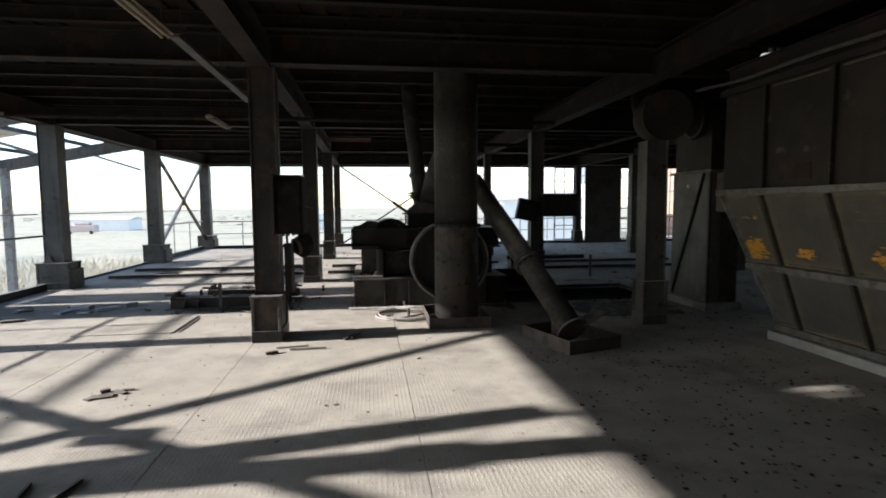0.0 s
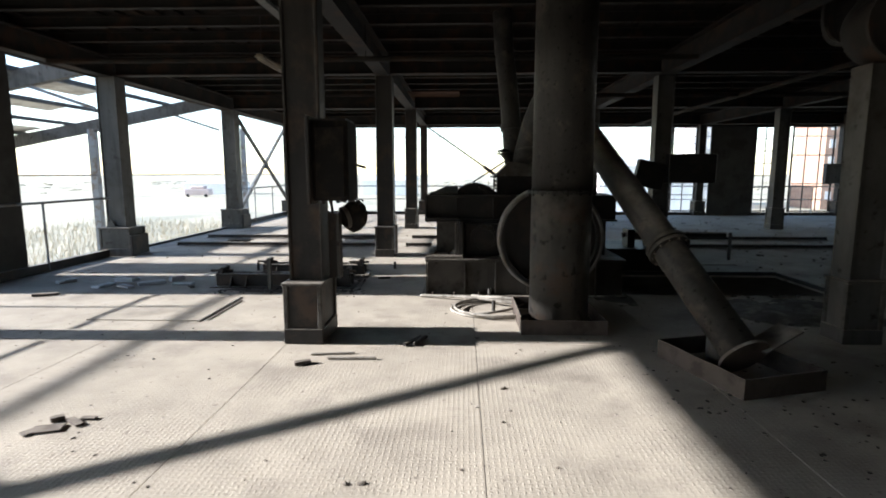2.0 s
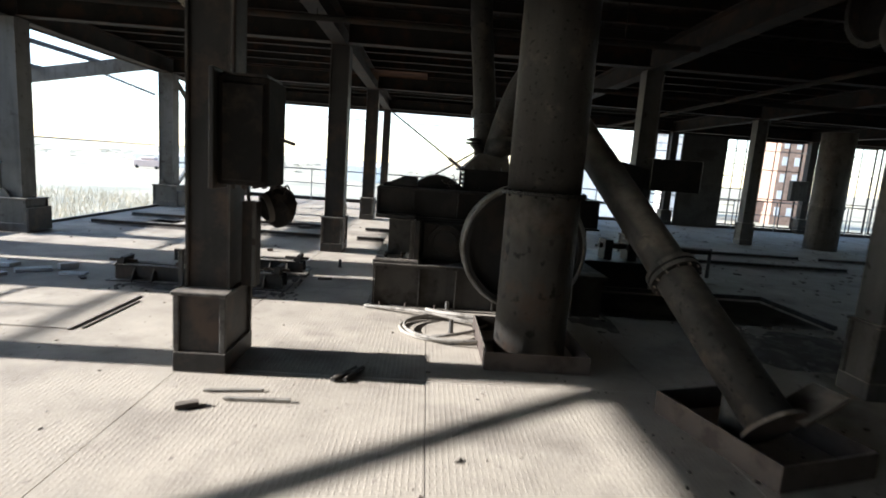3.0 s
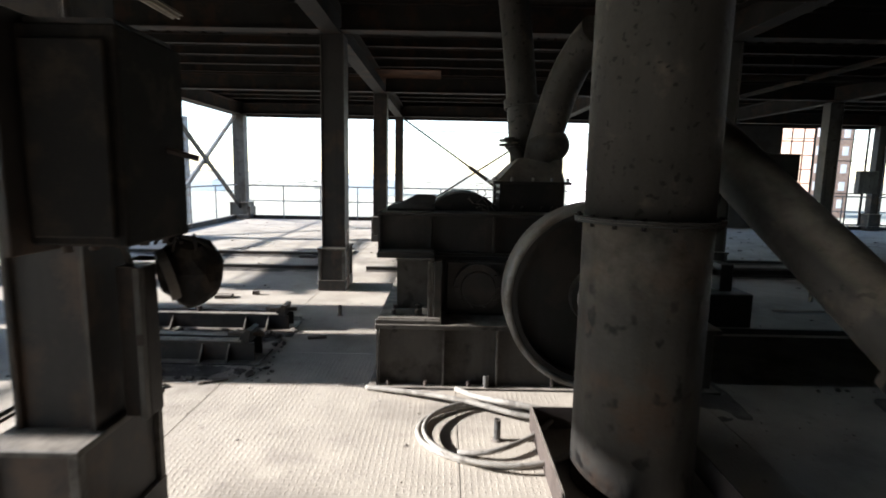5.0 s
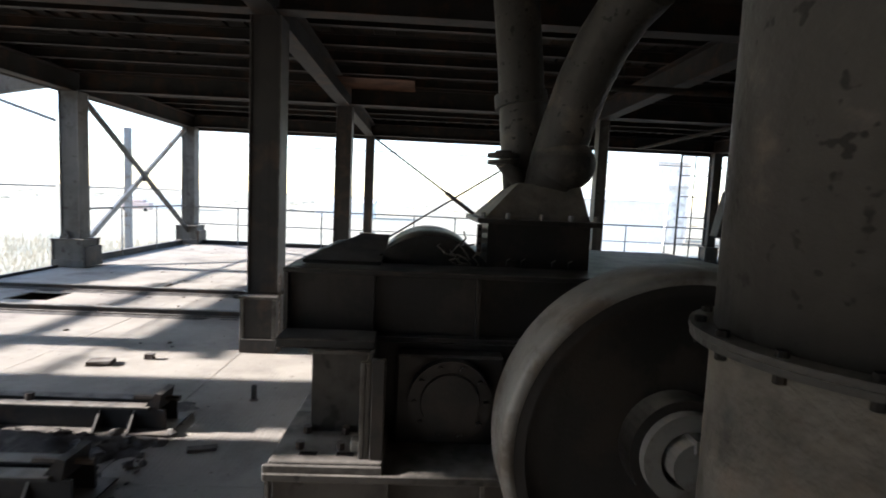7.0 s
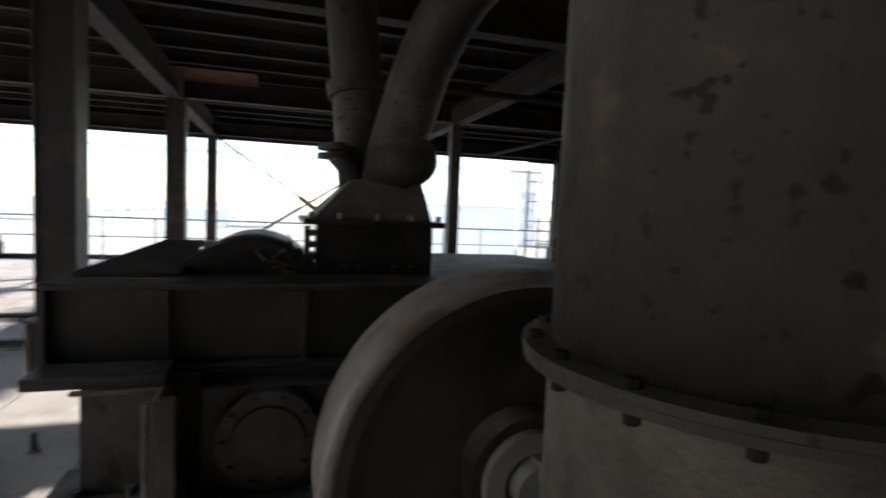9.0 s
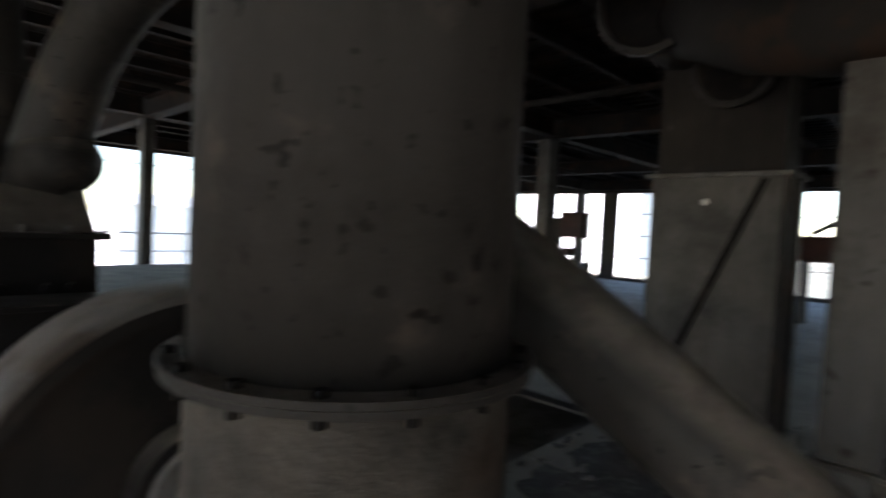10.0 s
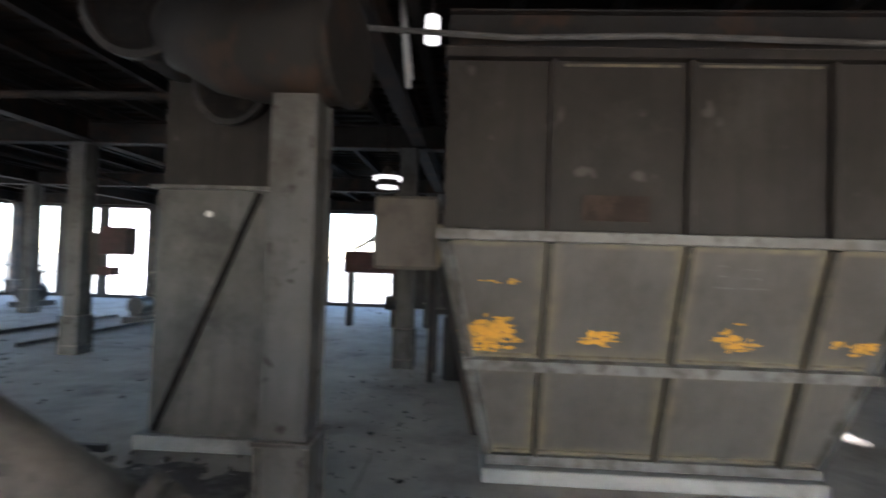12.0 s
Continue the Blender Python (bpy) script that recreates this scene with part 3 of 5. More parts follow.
CX, CY, CR = 1.290, 7.845, 0.321
sp = thing("standpipe", (CX, CY, 0), "wide upright steel pipe in mottled grey-green paint with a bolted flange", "pipe")
part("lower_pipe", hollow((CX, CY, 0.0), (CX, CY, 1.425), CR, 0.01, 64), M_PIPEB, sp, "rust-streaked lower length", smooth=True)
part("upper_pipe", hollow((CX, CY, 1.453), (CX, CY, ROOF), CR - 0.003, 0.01, 64), M_PIPE, sp, smooth=True)
f1 = part("lower_flange", hollow((CX, CY, 1.425), (CX, CY, 1.438), CR + 0.043, 0.055, 64), M_PIPE, sp)
f2 = part("upper_flange", hollow((CX, CY, 1.440), (CX, CY, 1.453), CR + 0.046, 0.055, 64), M_PIPE, sp)
bolts_ring(f2, (CX, CY, 1.453), (0, 0, 1), CR + 0.024, 16, 0.012, 0.012, M_BLACK)
bolts_ring(f1, (CX, CY, 1.425), (0, 0, -1), CR + 0.024, 16, 0.011, 0.018, M_BLACK)


def kerb_box(x0, y0, x1, y1, h, t, turn, label):
    """An open steel tray: four upright plates on the floor round a pipe's foot."""
    cx, cy = (x0 + x1) / 2, (y0 + y1) / 2
    g = thing("kerb_tray", (cx, cy, 0), label, "tray", "steel trays round pipe feet")
    m = Matrix.Translation((cx, cy, 0)) @ Matrix.Rotation(radians(turn), 4, "Z") @ Matrix.Translation((-cx, -cy, 0))
    for b in ((x0, y0, x1, y0 + t), (x0, y1 - t, x1, y1), (x0, y0 + t, x0 + t, y1 - t), (x1 - t, y0 + t, x1, y1 - t)):
        bm = box(b[0], b[1], 0.004, b[2], b[3], h)
        bmesh.ops.transform(bm, matrix=m, verts=bm.verts)
        part("side_plate", bm, M_RUST, g)
    return g


kerb_box(0.83, 7.33, 1.70, 8.42, 0.155, 0.012, 0, "rusty steel tray round the foot of the standpipe")

# ---- chute pipe with its tray ----
P0, P1 = Vector((2.43, 6.14, 0.225)), Vector((1.906, 7.95, 1.6))
PD = (P1 - P0).normalized()
P2 = P0 + PD * 3.22
ch = thing("chute_pipe", (2.42, 6.5, 0), "slanting grey steel chute pipe with a clamped collar", "pipe")
part("chute", hollow(P0, P2, 0.150, 0.008, 40), M_PIPE, ch, smooth=True)
pc = P0 + PD * 1.21
col = part("collar", hollow(pc - PD * 0.045, pc - PD * 0.008, 0.195, 0.05, 40), M_PIPE, ch)
part("collar", hollow(pc + PD * 0.008, pc + PD * 0.045, 0.195, 0.05, 40), M_PIPE, ch)
bolts_ring(col, pc - PD * 0.07, PD, 0.175, 12, 0.011, 0.025, M_RUST)
part("end_plate", tube(P0 - PD * 0.025, P0, 0.20, seg=32), M_RUST, ch, "round end plate")
flap = bar(P0 - PD * 0.02 + Vector((0.1, 0.05, 0.05)), P0 - PD * 0.02 + Vector((0.42, 0.14, 0.20)), 0.24, 0.015)
part("flap", flap, M_RUST, ch, "bent open flap")
ps = P0 + PD * 0.30
part("foot_stub", hollow((ps.x, ps.y, 0.0), (ps.x, ps.y, ps.z), 0.105, 0.008, 28), M_PIPE, ch, smooth=True)
kerb_box(2.11, 5.86, 2.86, 6.85, 0.165, 0.012, 16.5, "rusty steel tray round the foot of the chute")

# ---- crusher ----
cr = thing("crusher", (0.7, 10, 0), "black greasy roll crusher on a dusty steel base, with a flywheel", "machine")
base = part("base", box(-0.24, 9.10, 0.02, 2.35, 11.2, 0.47), M_BASE, cr, "dusty grey base box")
part("foot_plate", box(-0.32, 9.02, 0.0, 2.40, 11.25, 0.02, 0.004), M_BASE, base)
part("top_plate", box(-0.27, 9.04, 0.47, 2.38, 11.22, 0.51, 0.006), M_BASE, base)
for x in (-0.25, 0.255, 0.67, 1.1, 1.55, 2.0):
    part("stiffener", box(x - 0.008, 9.045, 0.02, x + 0.008, 9.098, 0.47), M_EDGE, base)
for x in (-0.17, 0.12, 0.45):
    part("bolt", tube((x, 9.06, 0.02), (x, 9.06, 0.06), 0.018, seg=6), M_RUST, base)
# C-shaped bracket that carries the frame
bk = part("bracket", box(-0.25, 9.06, 0.514, 0.235, 9.60, 0.556, 0.006), M_BASE, cr, "dusty C-shaped bracket")
part("bracket_back", box(-0.13, 9.36, 0.556, 0.15, 9.39, 0.985), M_BASE, bk)
part("bracket_web", box(0.15, 9.09, 0.556, 0.172, 9.60, 0.985, 0.004), M_BASE, bk)
part("bracket_flange", box(0.174, 9.08, 0.556, 0.235, 9.12, 1.0, 0.006), M_MACH, bk)
part("bracket_top", box(-0.285, 9.27, 0.985, 0.17, 9.465, 1.03, 0.006), M_MACH, bk)
for x, yy in ((-0.14, 9.18), (0.04, 9.18), (-0.14, 9.34), (0.04, 9.34)):
    part("bolt", tube((x, yy, 0.556), (x, yy, 0.59), 0.02, seg=6), M_RUST, bk)
for xa, ya in ((-0.13, 9.115), (0.03, 9.115)):
    part("slot", box(xa, ya, 0.557, xa + 0.075, ya + 0.028, 0.560), M_BLACK, bk)
part("clamp_nut", box(0.085, 9.15, 0.556, 0.14, 9.205, 0.612, 0.006), M_HOSE, bk, "pale square clamp nut")
# Pale strips paint edge light inside the bracket.
part("edge_strip", box(0.128, 9.088, 0.556, 0.149, 9.105, 0.985, 0.003), M_EDGE, bk, "pale inner edge with caught light in its colour")
part("edge_strip", box(-0.13, 9.25, 0.968, 0.149, 9.268, 0.985, 0.003), M_EDGE, bk)
part("front_lip", box(-0.27, 9.045, 0.498, 0.235, 9.060, 0.545, 0.005), M_EDGE, bk, "chipped dusty front lip")
# frame beam
fr = part("frame", box(-0.28, 9.53, 0.98, 2.35, 11.1, 1.305), M_MACH, cr)
part("frame_top_flange", box(-0.30, 9.45, 1.305, 2.38, 11.15, 1.332, 0.005), M_MACH, fr, "dusty top flange")
part("frame_bottom_flange", box(-0.29, 9.47, 0.977, 2.36, 9.53, 1.0), M_MACH, fr)
for x in (-0.29, 0.13, 0.66, 1.2, 1.75):
    part("stiffener", box(x - 0.01, 9.475, 1.0, x + 0.01, 9.53, 1.305), M_MACH, fr)
part("side_cheek", box(-0.10, 9.45, 0.514, 2.2, 11.0, 0.98), M_MACH, cr)
part("bearing_plate", box(0.27, 9.34, 0.514, 0.78, 9.45, 0.95, 0.01), M_MACH, cr)
bp_ = part("bearing_ring", hollow((0.526, 9.27, 0.75), (0.526, 9.34, 0.75), 0.195, 0.055, 40), M_MACH, cr)
part("bearing_cover", tube((0.526, 9.255, 0.75), (0.526, 9.34, 0.75), 0.135, 0.15, 40), M_MACH, cr, "round bearing cover")
bolts_ring(bp_, (0.526, 9.27, 0.75), (0, -1, 0), 0.168, 10, 0.013, 0.018, M_MACH)
# slanted lid and round hood on top
part("slant_lid", prism([(-0.24, 9.62, 1.333), (0.16, 9.62, 1.333), (0.16, 10.3, 1.43), (-0.02, 10.3, 1.43)], (0, 0, 0.02)), M_MACH, cr, "dusty slanted lid")
part("roll_hood", tube((0.42, 9.75, 1.09), (0.42, 10.9, 1.09), 0.40, seg=48), M_MACH, cr, "rounded roll hood", smooth=True)
# flywheel on its shaft
WC = Vector((1.32, 8.765, 0.83))
bm = bmesh.new()
prof = [(-0.14, 0.628), (-0.136, 0.648), (-0.115, 0.655), (0.115, 0.655), (0.136, 0.648), (0.14, 0.628), (0.14, 0.61), (-0.14, 0.61)]
seg_n = 96
rings_ = [[bm.verts.new(WC + Vector((r_ * math.cos(2 * math.pi * k / seg_n), d_, r_ * math.sin(2 * math.pi * k / seg_n)))) for d_, r_ in prof] for k in range(seg_n)]
for k in range(seg_n):
    for q_ in range(len(prof)):
        bm.faces.new((rings_[k][q_], rings_[k][(q_ + 1) % len(prof)], rings_[(k + 1) % seg_n][(q_ + 1) % len(prof)], rings_[(k + 1) % seg_n][q_]))
bmesh.ops.recalc_face_normals(bm, faces=bm.faces)
fw = part("flywheel", bm, M_WHEEL, cr, "worn grey flywheel rim with rounded edges", smooth=True)
part("inner_ring", hollow(WC + Vector((0, -0.132, 0)), WC + Vector((0, 0.132, 0)), 0.611, 0.04, 72), M_MACH, fw)
part("disc", tube(WC + Vector((0, -0.02, 0)), WC + Vector((0, 0.05, 0)), 0.572, seg=64), M_MACH, fw)
part("hub", tube(WC + Vector((0, -0.13, 0)), WC + Vector((0, 0.13, 0)), 0.20, 0.20, seg=40), M_MACH, fw)
part("hub_ring", hollow(WC + Vector((0, -0.17, 0)), WC + Vector((0, -0.13, 0)), 0.165, 0.06, 40), M_WHEEL, fw, "bright hub ring")
part("shaft", tube(WC + Vector((0, -0.22, 0)), WC + Vector((0, 1.2, 0)), 0.085, seg=28), M_WHEEL, fw, "shaft end")
part("key", box(WC.x - 0.02, WC.y - 0.235, WC.z + 0.05, WC.x + 0.02, WC.y - 0.15, WC.z + 0.1), M_WHEEL, fw)
# feed box, hood and feed pipes above
fb = part("feed_box", box(0.745, 9.76, 1.333, 1.285, 10.4, 1.572), M_MACH, cr)
part("feed_flange", box(0.655, 9.69, 1.572, 1.33, 10.47, 1.60, 0.004), M_MACH, fb, "dusty bolted flange")
part("side_flange", box(0.72, 9.75, 1.333, 0.745, 9.83, 1.572), M_MACH, fb)
for k in range(4):
    part("bolt", tube((0.685, 9.79, 1.365 + k * 0.055), (0.72, 9.79, 1.365 + k * 0.055), 0.016, seg=6), M_WHEEL, fb)
for x in (0.85, 0.93, 1.10, 1.19):
    part("bolt", tube((x, 9.735, 1.36), (x, 9.76, 1.36), 0.024, seg=6), M_MACH, fb)
for x in (0.69, 0.82, 1.00, 1.16, 1.30):
    part("bolt", tube((x, 9.72, 1.60), (x, 9.72, 1.63), 0.014, seg=6), M_WHEEL, fb)
bm = bmesh.new()
lo = [(0.70, 9.76, 1.60), (1.28, 9.76, 1.60), (1.28, 10.42, 1.60), (0.70, 10.42, 1.60)]
hi = [(0.90, 9.92, 1.80), (1.26, 9.92, 1.80), (1.26, 10.30, 1.80), (0.90, 10.30, 1.80)]
va, vb = [bm.verts.new(p) for p in lo], [bm.verts.new(p) for p in hi]
bm.faces.new(list(reversed(va)))
bm.faces.new(vb)
for i in range(4):
    bm.faces.new((va[i], va[(i + 1) % 4], vb[(i + 1) % 4], vb[i]))
hd = part("feed_hood", bm, M_PIPE, fb, "sloping grey feed hood")

rng = random.Random(44)
for k in range(7):
    p = Vector((0.60 + rng.uniform(-0.05, 0.08), 9.74 + rng.uniform(-0.05, 0.05), 1.335))
    pts = [p]
    for _ in range(7):
        p = p + Vector((rng.uniform(-0.05, 0.05), rng.uniform(-0.03, 0.03), rng.uniform(-0.015, 0.055)))
        pts.append(Vector((p.x, p.y, max(1.34, p.z))))
    part("loose_wire", sweep(pts, 0.005, 5), M_EDGE, fb)
part("hole_plate", box(0.66, 9.715, 1.40, 0.684, 9.75, 1.565), M_EDGE, fb, "pale punched angle plate")
for k in range(4):
    part("plate_hole", tube((0.672, 9.711, 1.425 + 0.038 * k), (0.672, 9.7148, 1.425 + 0.038 * k), 0.009, seg=10), M_BLACK, fb)

fp = thing("feed_pipes", (1.1, 10.1, 1.80), "two grey steel feed pipes joined in a Y", "pipe")
right = [(1.10, 10.02, 1.78), (1.13, 10.01, 1.95), (1.18, 9.98, 2.15), (1.24, 9.93, 2.38), (1.31, 9.84, 2.58), (1.38, 9.71, 2.72), (1.44, 9.56, 2.80)]
part("feed_pipe", sweep(right, 0.150, 28), M_PIPE, fp, "right feed pipe with a rusty patch", smooth=True)
bm = bmesh.new()
bmesh.ops.create_icosphere(bm, subdivisions=4, radius=0.185)
bmesh.ops.transform(bm, matrix=Matrix.Translation((1.17, 9.99, 1.92)) @ Matrix.Diagonal((1, 1, 0.85, 1)), verts=bm.verts)
part("swivel_joint", bm, M_PIPE, fp, smooth=True)
left = [(1.0, 10.22, 1.78), (0.97, 10.25, 2.1), (0.94, 10.28, 2.5), (0.90, 10.32, 2.9), (0.84, 10.4, 3.4), (0.8, 10.45, ROOF)]
part("feed_pipe", sweep(left, 0.142, 28), M_PIPE, fp, smooth=True)
part("band", hollow((0.955, 10.265, 2.28), (0.945, 10.275, 2.36), 0.165, 0.03, 28), M_PIPE, fp)
part("side_stub", tube((1.0, 10.12, 1.76), (0.82, 10.0, 1.93), 0.055, seg=16), M_PIPE, fp, smooth=True)
part("stub_flange", tube((0.82, 10.0, 1.905), (0.82, 10.0, 1.928), 0.095, seg=24), M_PIPE, fp)
part("stub_flange", tube((0.82, 10.0, 1.945), (0.82, 10.0, 1.968), 0.095, seg=24), M_PIPE, fp)
part("stub_cap", tube((0.82, 10.0, 1.968), (0.82, 10.0, 1.985), 0.05, seg=20), M_PIPE, fp)

# second, low machine block beside it (seen through and past the flywheel)
mb = thing("machine_plinth", (3.0, 11.6, 0), "low black machine bed beside the crusher", "machine")
part("bed", box(2.42, 10.75, 0.0, 3.6, 11.9, 0.42, 0.01), M_MACH, mb)
part("bracket", box(3.30, 10.9, 0.42, 3.44, 11.2, 0.72, 0.008), M_MACH, mb)
part("bracket", box(2.95, 10.9, 0.42, 3.07, 11.2, 0.72, 0.008), M_MACH, mb)
part("bar", tube((2.9, 11.05, 0.62), (4.6, 11.05, 0.62), 0.045, seg=12), M_COL, mb)

# ---- hopper ----
HY0, HY1 = 3.22, 6.42
hp = thing("hopper", (5.4, 4.8, 0), "large grey-brown ribbed steel feed hopper with orange spray marks", "hopper")
MZ, BZ = 0.95, 0.15
FX = lambda z: 4.56 + (1.83 - z) / (1.83 - 0.15) * 0.62
SY = lambda z: (1.83 - z) / (1.83 - 0.15) * 0.36
# Upper sheets carry painted shade, the lower ones painted floor light.
part("upper_body", box(4.58, HY0, 1.90, 7.0, HY1 + 0.02, 3.08), M_HOPU, hp, "brown upper sheets with shade put into their colour")
bm = bmesh.new()
rows = []
for z in (1.83, BZ):
    x0, s = FX(z), SY(z)
    rows.append([bm.verts.new(p) for p in ((x0, HY0 + s, z), (7.0 - (x0 - 4.56), HY0 + s, z), (7.0 - (x0 - 4.56), HY1 - s, z), (x0, HY1 - s, z))])
bm.faces.new(rows[0])
bm.faces.new(list(reversed(rows[1])))
for i in range(4):
    bm.faces.new((rows[0][(i + 1) % 4], rows[0][i], rows[1][i], rows[1][(i + 1) % 4]))
bmesh.ops.recalc_face_normals(bm, faces=bm.faces)
part("lower_body", bm, M_HOPL, hp)
part("ledge", box(4.49, HY0 - 0.06, 1.83, 7.05, HY1 + 0.06, 1.905, 0.006), M_HOPB, hp, "bare grey ledge rail")
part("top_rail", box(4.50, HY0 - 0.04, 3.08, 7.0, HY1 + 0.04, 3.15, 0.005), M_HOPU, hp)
for ya, yb in ((4.86, 5.64), (3.93, 4.72)):
    part("worn_line", box(4.572, ya, 3.045, 4.58, yb, 3.062), M_YEL, hp, "worn yellow paint line under the top rail")
x = FX(MZ)
part("mid_rail", prism([(x - 0.005, HY0 + SY(MZ) - 0.05, MZ + 0.045), (x - 0.075, HY0 + SY(MZ) - 0.05, MZ + 0.025), (x - 0.062, HY0 + SY(MZ) - 0.05, MZ - 0.05), (x + 0.03, HY0 + SY(MZ) - 0.05, MZ - 0.05)], (0, HY1 - HY0 - 2 * SY(MZ) + 0.1, 0)), M_HOPB, hp)
part("bottom_rail", box(FX(BZ) - 0.07, HY0 + 0.33, 0.122, 6.35, HY1 - 0.33, 0.20, 0.005), M_HOPB, hp)
RIBS = (5.71, 4.79, 3.86)


def slope_pt(yy, z, off):
    """A point on or just proud of the sloping front."""
    return Vector((FX(z) - off, yy, z))


for yy in RIBS:
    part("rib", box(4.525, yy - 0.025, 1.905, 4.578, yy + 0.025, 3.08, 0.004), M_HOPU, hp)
    for z0, z1 in ((1.825, MZ + 0.045), (MZ - 0.05, 0.20)):
        r = part("rib", bar(slope_pt(yy, z0, 0.028), slope_pt(yy, z1, 0.028), 0.045, 0.05), M_RIB, hp)
        for side in (-1, 1):
            sft = Vector((0.018, side * 0.036, 0))
            part("worn_edge", bar(slope_pt(yy, z0 - 0.01, 0.002) + sft, slope_pt(yy, z1 + 0.01, 0.002) + sft, 0.018, 0.03), M_YEL, r, "weld bead with worn yellow paint")
for yy, lo_, hi_ in ((HY1, 0, 1), (HY0, 0, 1)):
    part("corner_angle", bar((FX(1.82) - 0.01, yy - (0.0 if yy > 4 else 0.0), 1.82), (FX(0.20) - 0.01, yy + (-0.35 if yy > 4 else 0.35), 0.20), 0.07, 0.06), M_HOPB, hp)
part("side_frame", bar((5.05, 6.49, 1.80), (5.5, 6.15, 0.24), 0.07, 0.09), M_COL, hp)
part("worn_line", bar((FX(MZ + 0.07) - 0.004, HY0 + 0.24, MZ + 0.07), (FX(MZ + 0.07) - 0.004, HY1 - 0.24, MZ + 0.07), 0.010, 0.016), M_YEL, hp, "worn yellow paint line above the rail")
part("worn_line", bar((FX(0.235) - 0.004, HY0 + 0.40, 0.235), (FX(0.235) - 0.004, HY1 - 0.40, 0.235), 0.010, 0.014), M_YEL, hp)
part("name_plate", box(4.566, 5.05, 1.985, 4.58, 5.50, 2.16), M_PLATE, hp, "rusty blank plate")
for k, yy in enumerate((6.09, 5.29, 4.38, 3.52)):
    n_ = (120, 20, 30, 20)[k]
    rng = random.Random(7 + k)
    bm = bmesh.new()
    for _ in range(n_):
        w, h = rng.uniform(0.012, 0.058), rng.uniform(0.006, 0.022)
        cy_, cz = yy + rng.gauss(0, (0.085, 0.065, 0.065, 0.065)[k]), 1.17 + rng.gauss(0, (0.060, 0.028, 0.042, 0.03)[k])
        pts = []
        for i in range(9):
            t = 2 * math.pi * i / 9
            rr = rng.uniform(0.6, 1.2)
            z = cz + h * rr * math.sin(t)
            pts.append((FX(z) - 0.0035 - rng.uniform(0, 0.0008), cy_ + w * rr * math.cos(t), z))
        prism(pts, (0.003, 0, 0), bm)
    tagged(part("spray_mark", bm, M_ORANGE, hp, "patch of orange spray paint"), kind="stuff")
rng = random.Random(31)
bm = bmesh.new()
for k in range(9):
    yy, z = 6.02 + rng.uniform(-0.12, 0.12), 1.545 + rng.gauss(0, 0.008)
    prism([(FX(z) - 0.0035, yy, z), (FX(z) - 0.0035, yy + 0.05, z + 0.004), (FX(z + 0.012) - 0.0035, yy + 0.045, z + 0.012), (FX(z + 0.012) - 0.0035, yy + 0.005, z + 0.010)], (0.003, 0, 0), bm)
tagged(part("spray_mark", bm, M_ORANGE, hp, "thin line of orange spray paint"), kind="stuff")
bm = bmesh.new()
for ya, yb, z in ((4.30, 4.42, 1.68), (4.28, 4.33, 1.62), (4.36, 4.42, 1.62), (4.29, 4.40, 1.55), (4.48, 4.60, 1.70), (4.50, 4.56, 1.63), (4.44, 4.58, 1.55), (4.22, 4.28, 1.55)):
    prism([(FX(z) - 0.003, ya, z), (FX(z) - 0.003, yb, z + 0.004), (FX(z + 0.010) - 0.003, yb, z + 0.013), (FX(z + 0.010) - 0.003, ya, z + 0.010)], (0.003, 0, 0), bm)
tagged(part("chalk_mark", bm, M_HOPB, hp, "faint chalk strokes, not legible"), kind="stuff")
solid("hopper_plinth", box(5.03, 3.55, 0.004, 6.4, 6.12, 0.118, 0.01), M_CONC, "grey concrete plinth under the hopper", "plinth")
# pipe and beam over the hopper
solid("steel_beam", ibeam((4.62, 1.9, 3.30), (4.62, 6.44, 3.30), 0.14, 0.26, 0.014), M_BEAM, "grey dusty steel beam over the hopper", "beam")
solid("conduit", sweep([(4.528, 7.0, 3.28), (4.528, 6.0, 3.22), (4.528, 5.0, 3.24), (4.528, 3.5, 3.20), (4.528, 2.0, 3.26)], 0.022, 8), M_COLG, "thin conduit slung along the hopper's beam", "pipe")
# board guard beside the hopper
gd = thing("drive_guard", (5.0, 6.8, 1.6), "brown board drive guard with rounded corners beside the hopper", "guard")
part("panel", box(4.84, 6.48, 1.61, 4.90, 6.98, 2.16, 0.025), M_CRATE, gd)
part("edge_strip", box(4.825, 6.46, 1.64, 4.84, 6.50, 1.95), M_YEL, gd)
part("bracket", box(4.88, 6.42, 1.70, 4.96, 6.66, 1.76), M_COL, gd)

# ---- duct ----
du = thing("duct", (5.6, 8.5, 0), "grey stained sheet steel duct with a flange and diagonal stiffener", "duct")
part("foot_kerb", box(5.34, 7.86, 0.004, 5.98, 9.08, 0.13, 0.008), M_CONC, du, "grey concrete kerb")
part("lower_duct", box(5.41, 7.93, 0.13, 5.92, 8.98, 2.24), M_DUCT, du)
part("flange", box(5.365, 7.88, 2.24, 5.97, 9.03, 2.275, 0.005), M_HOPB, du)
# Upper duct takes the same shade-darkened sheet.
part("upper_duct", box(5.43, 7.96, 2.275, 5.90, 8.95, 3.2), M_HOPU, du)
# Pale disc paints a bright glint on the duct's face.
part("glint_disc", tube((5.395, 8.52, 2.03), (5.412, 8.52, 2.03), 0.028, seg=14), M_WHITE, du, "pale round disc painted as a glint")
part("diagonal_stiffener", bar((5.397, 8.93, 0.16), (5.397, 8.08, 2.22), 0.024, 0.05), M_BLACK, du)
part("corner_angle", box(5.39, 7.915, 0.13, 5.425, 7.955, 2.24), M_COL, du)
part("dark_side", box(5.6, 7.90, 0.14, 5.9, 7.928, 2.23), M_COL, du)
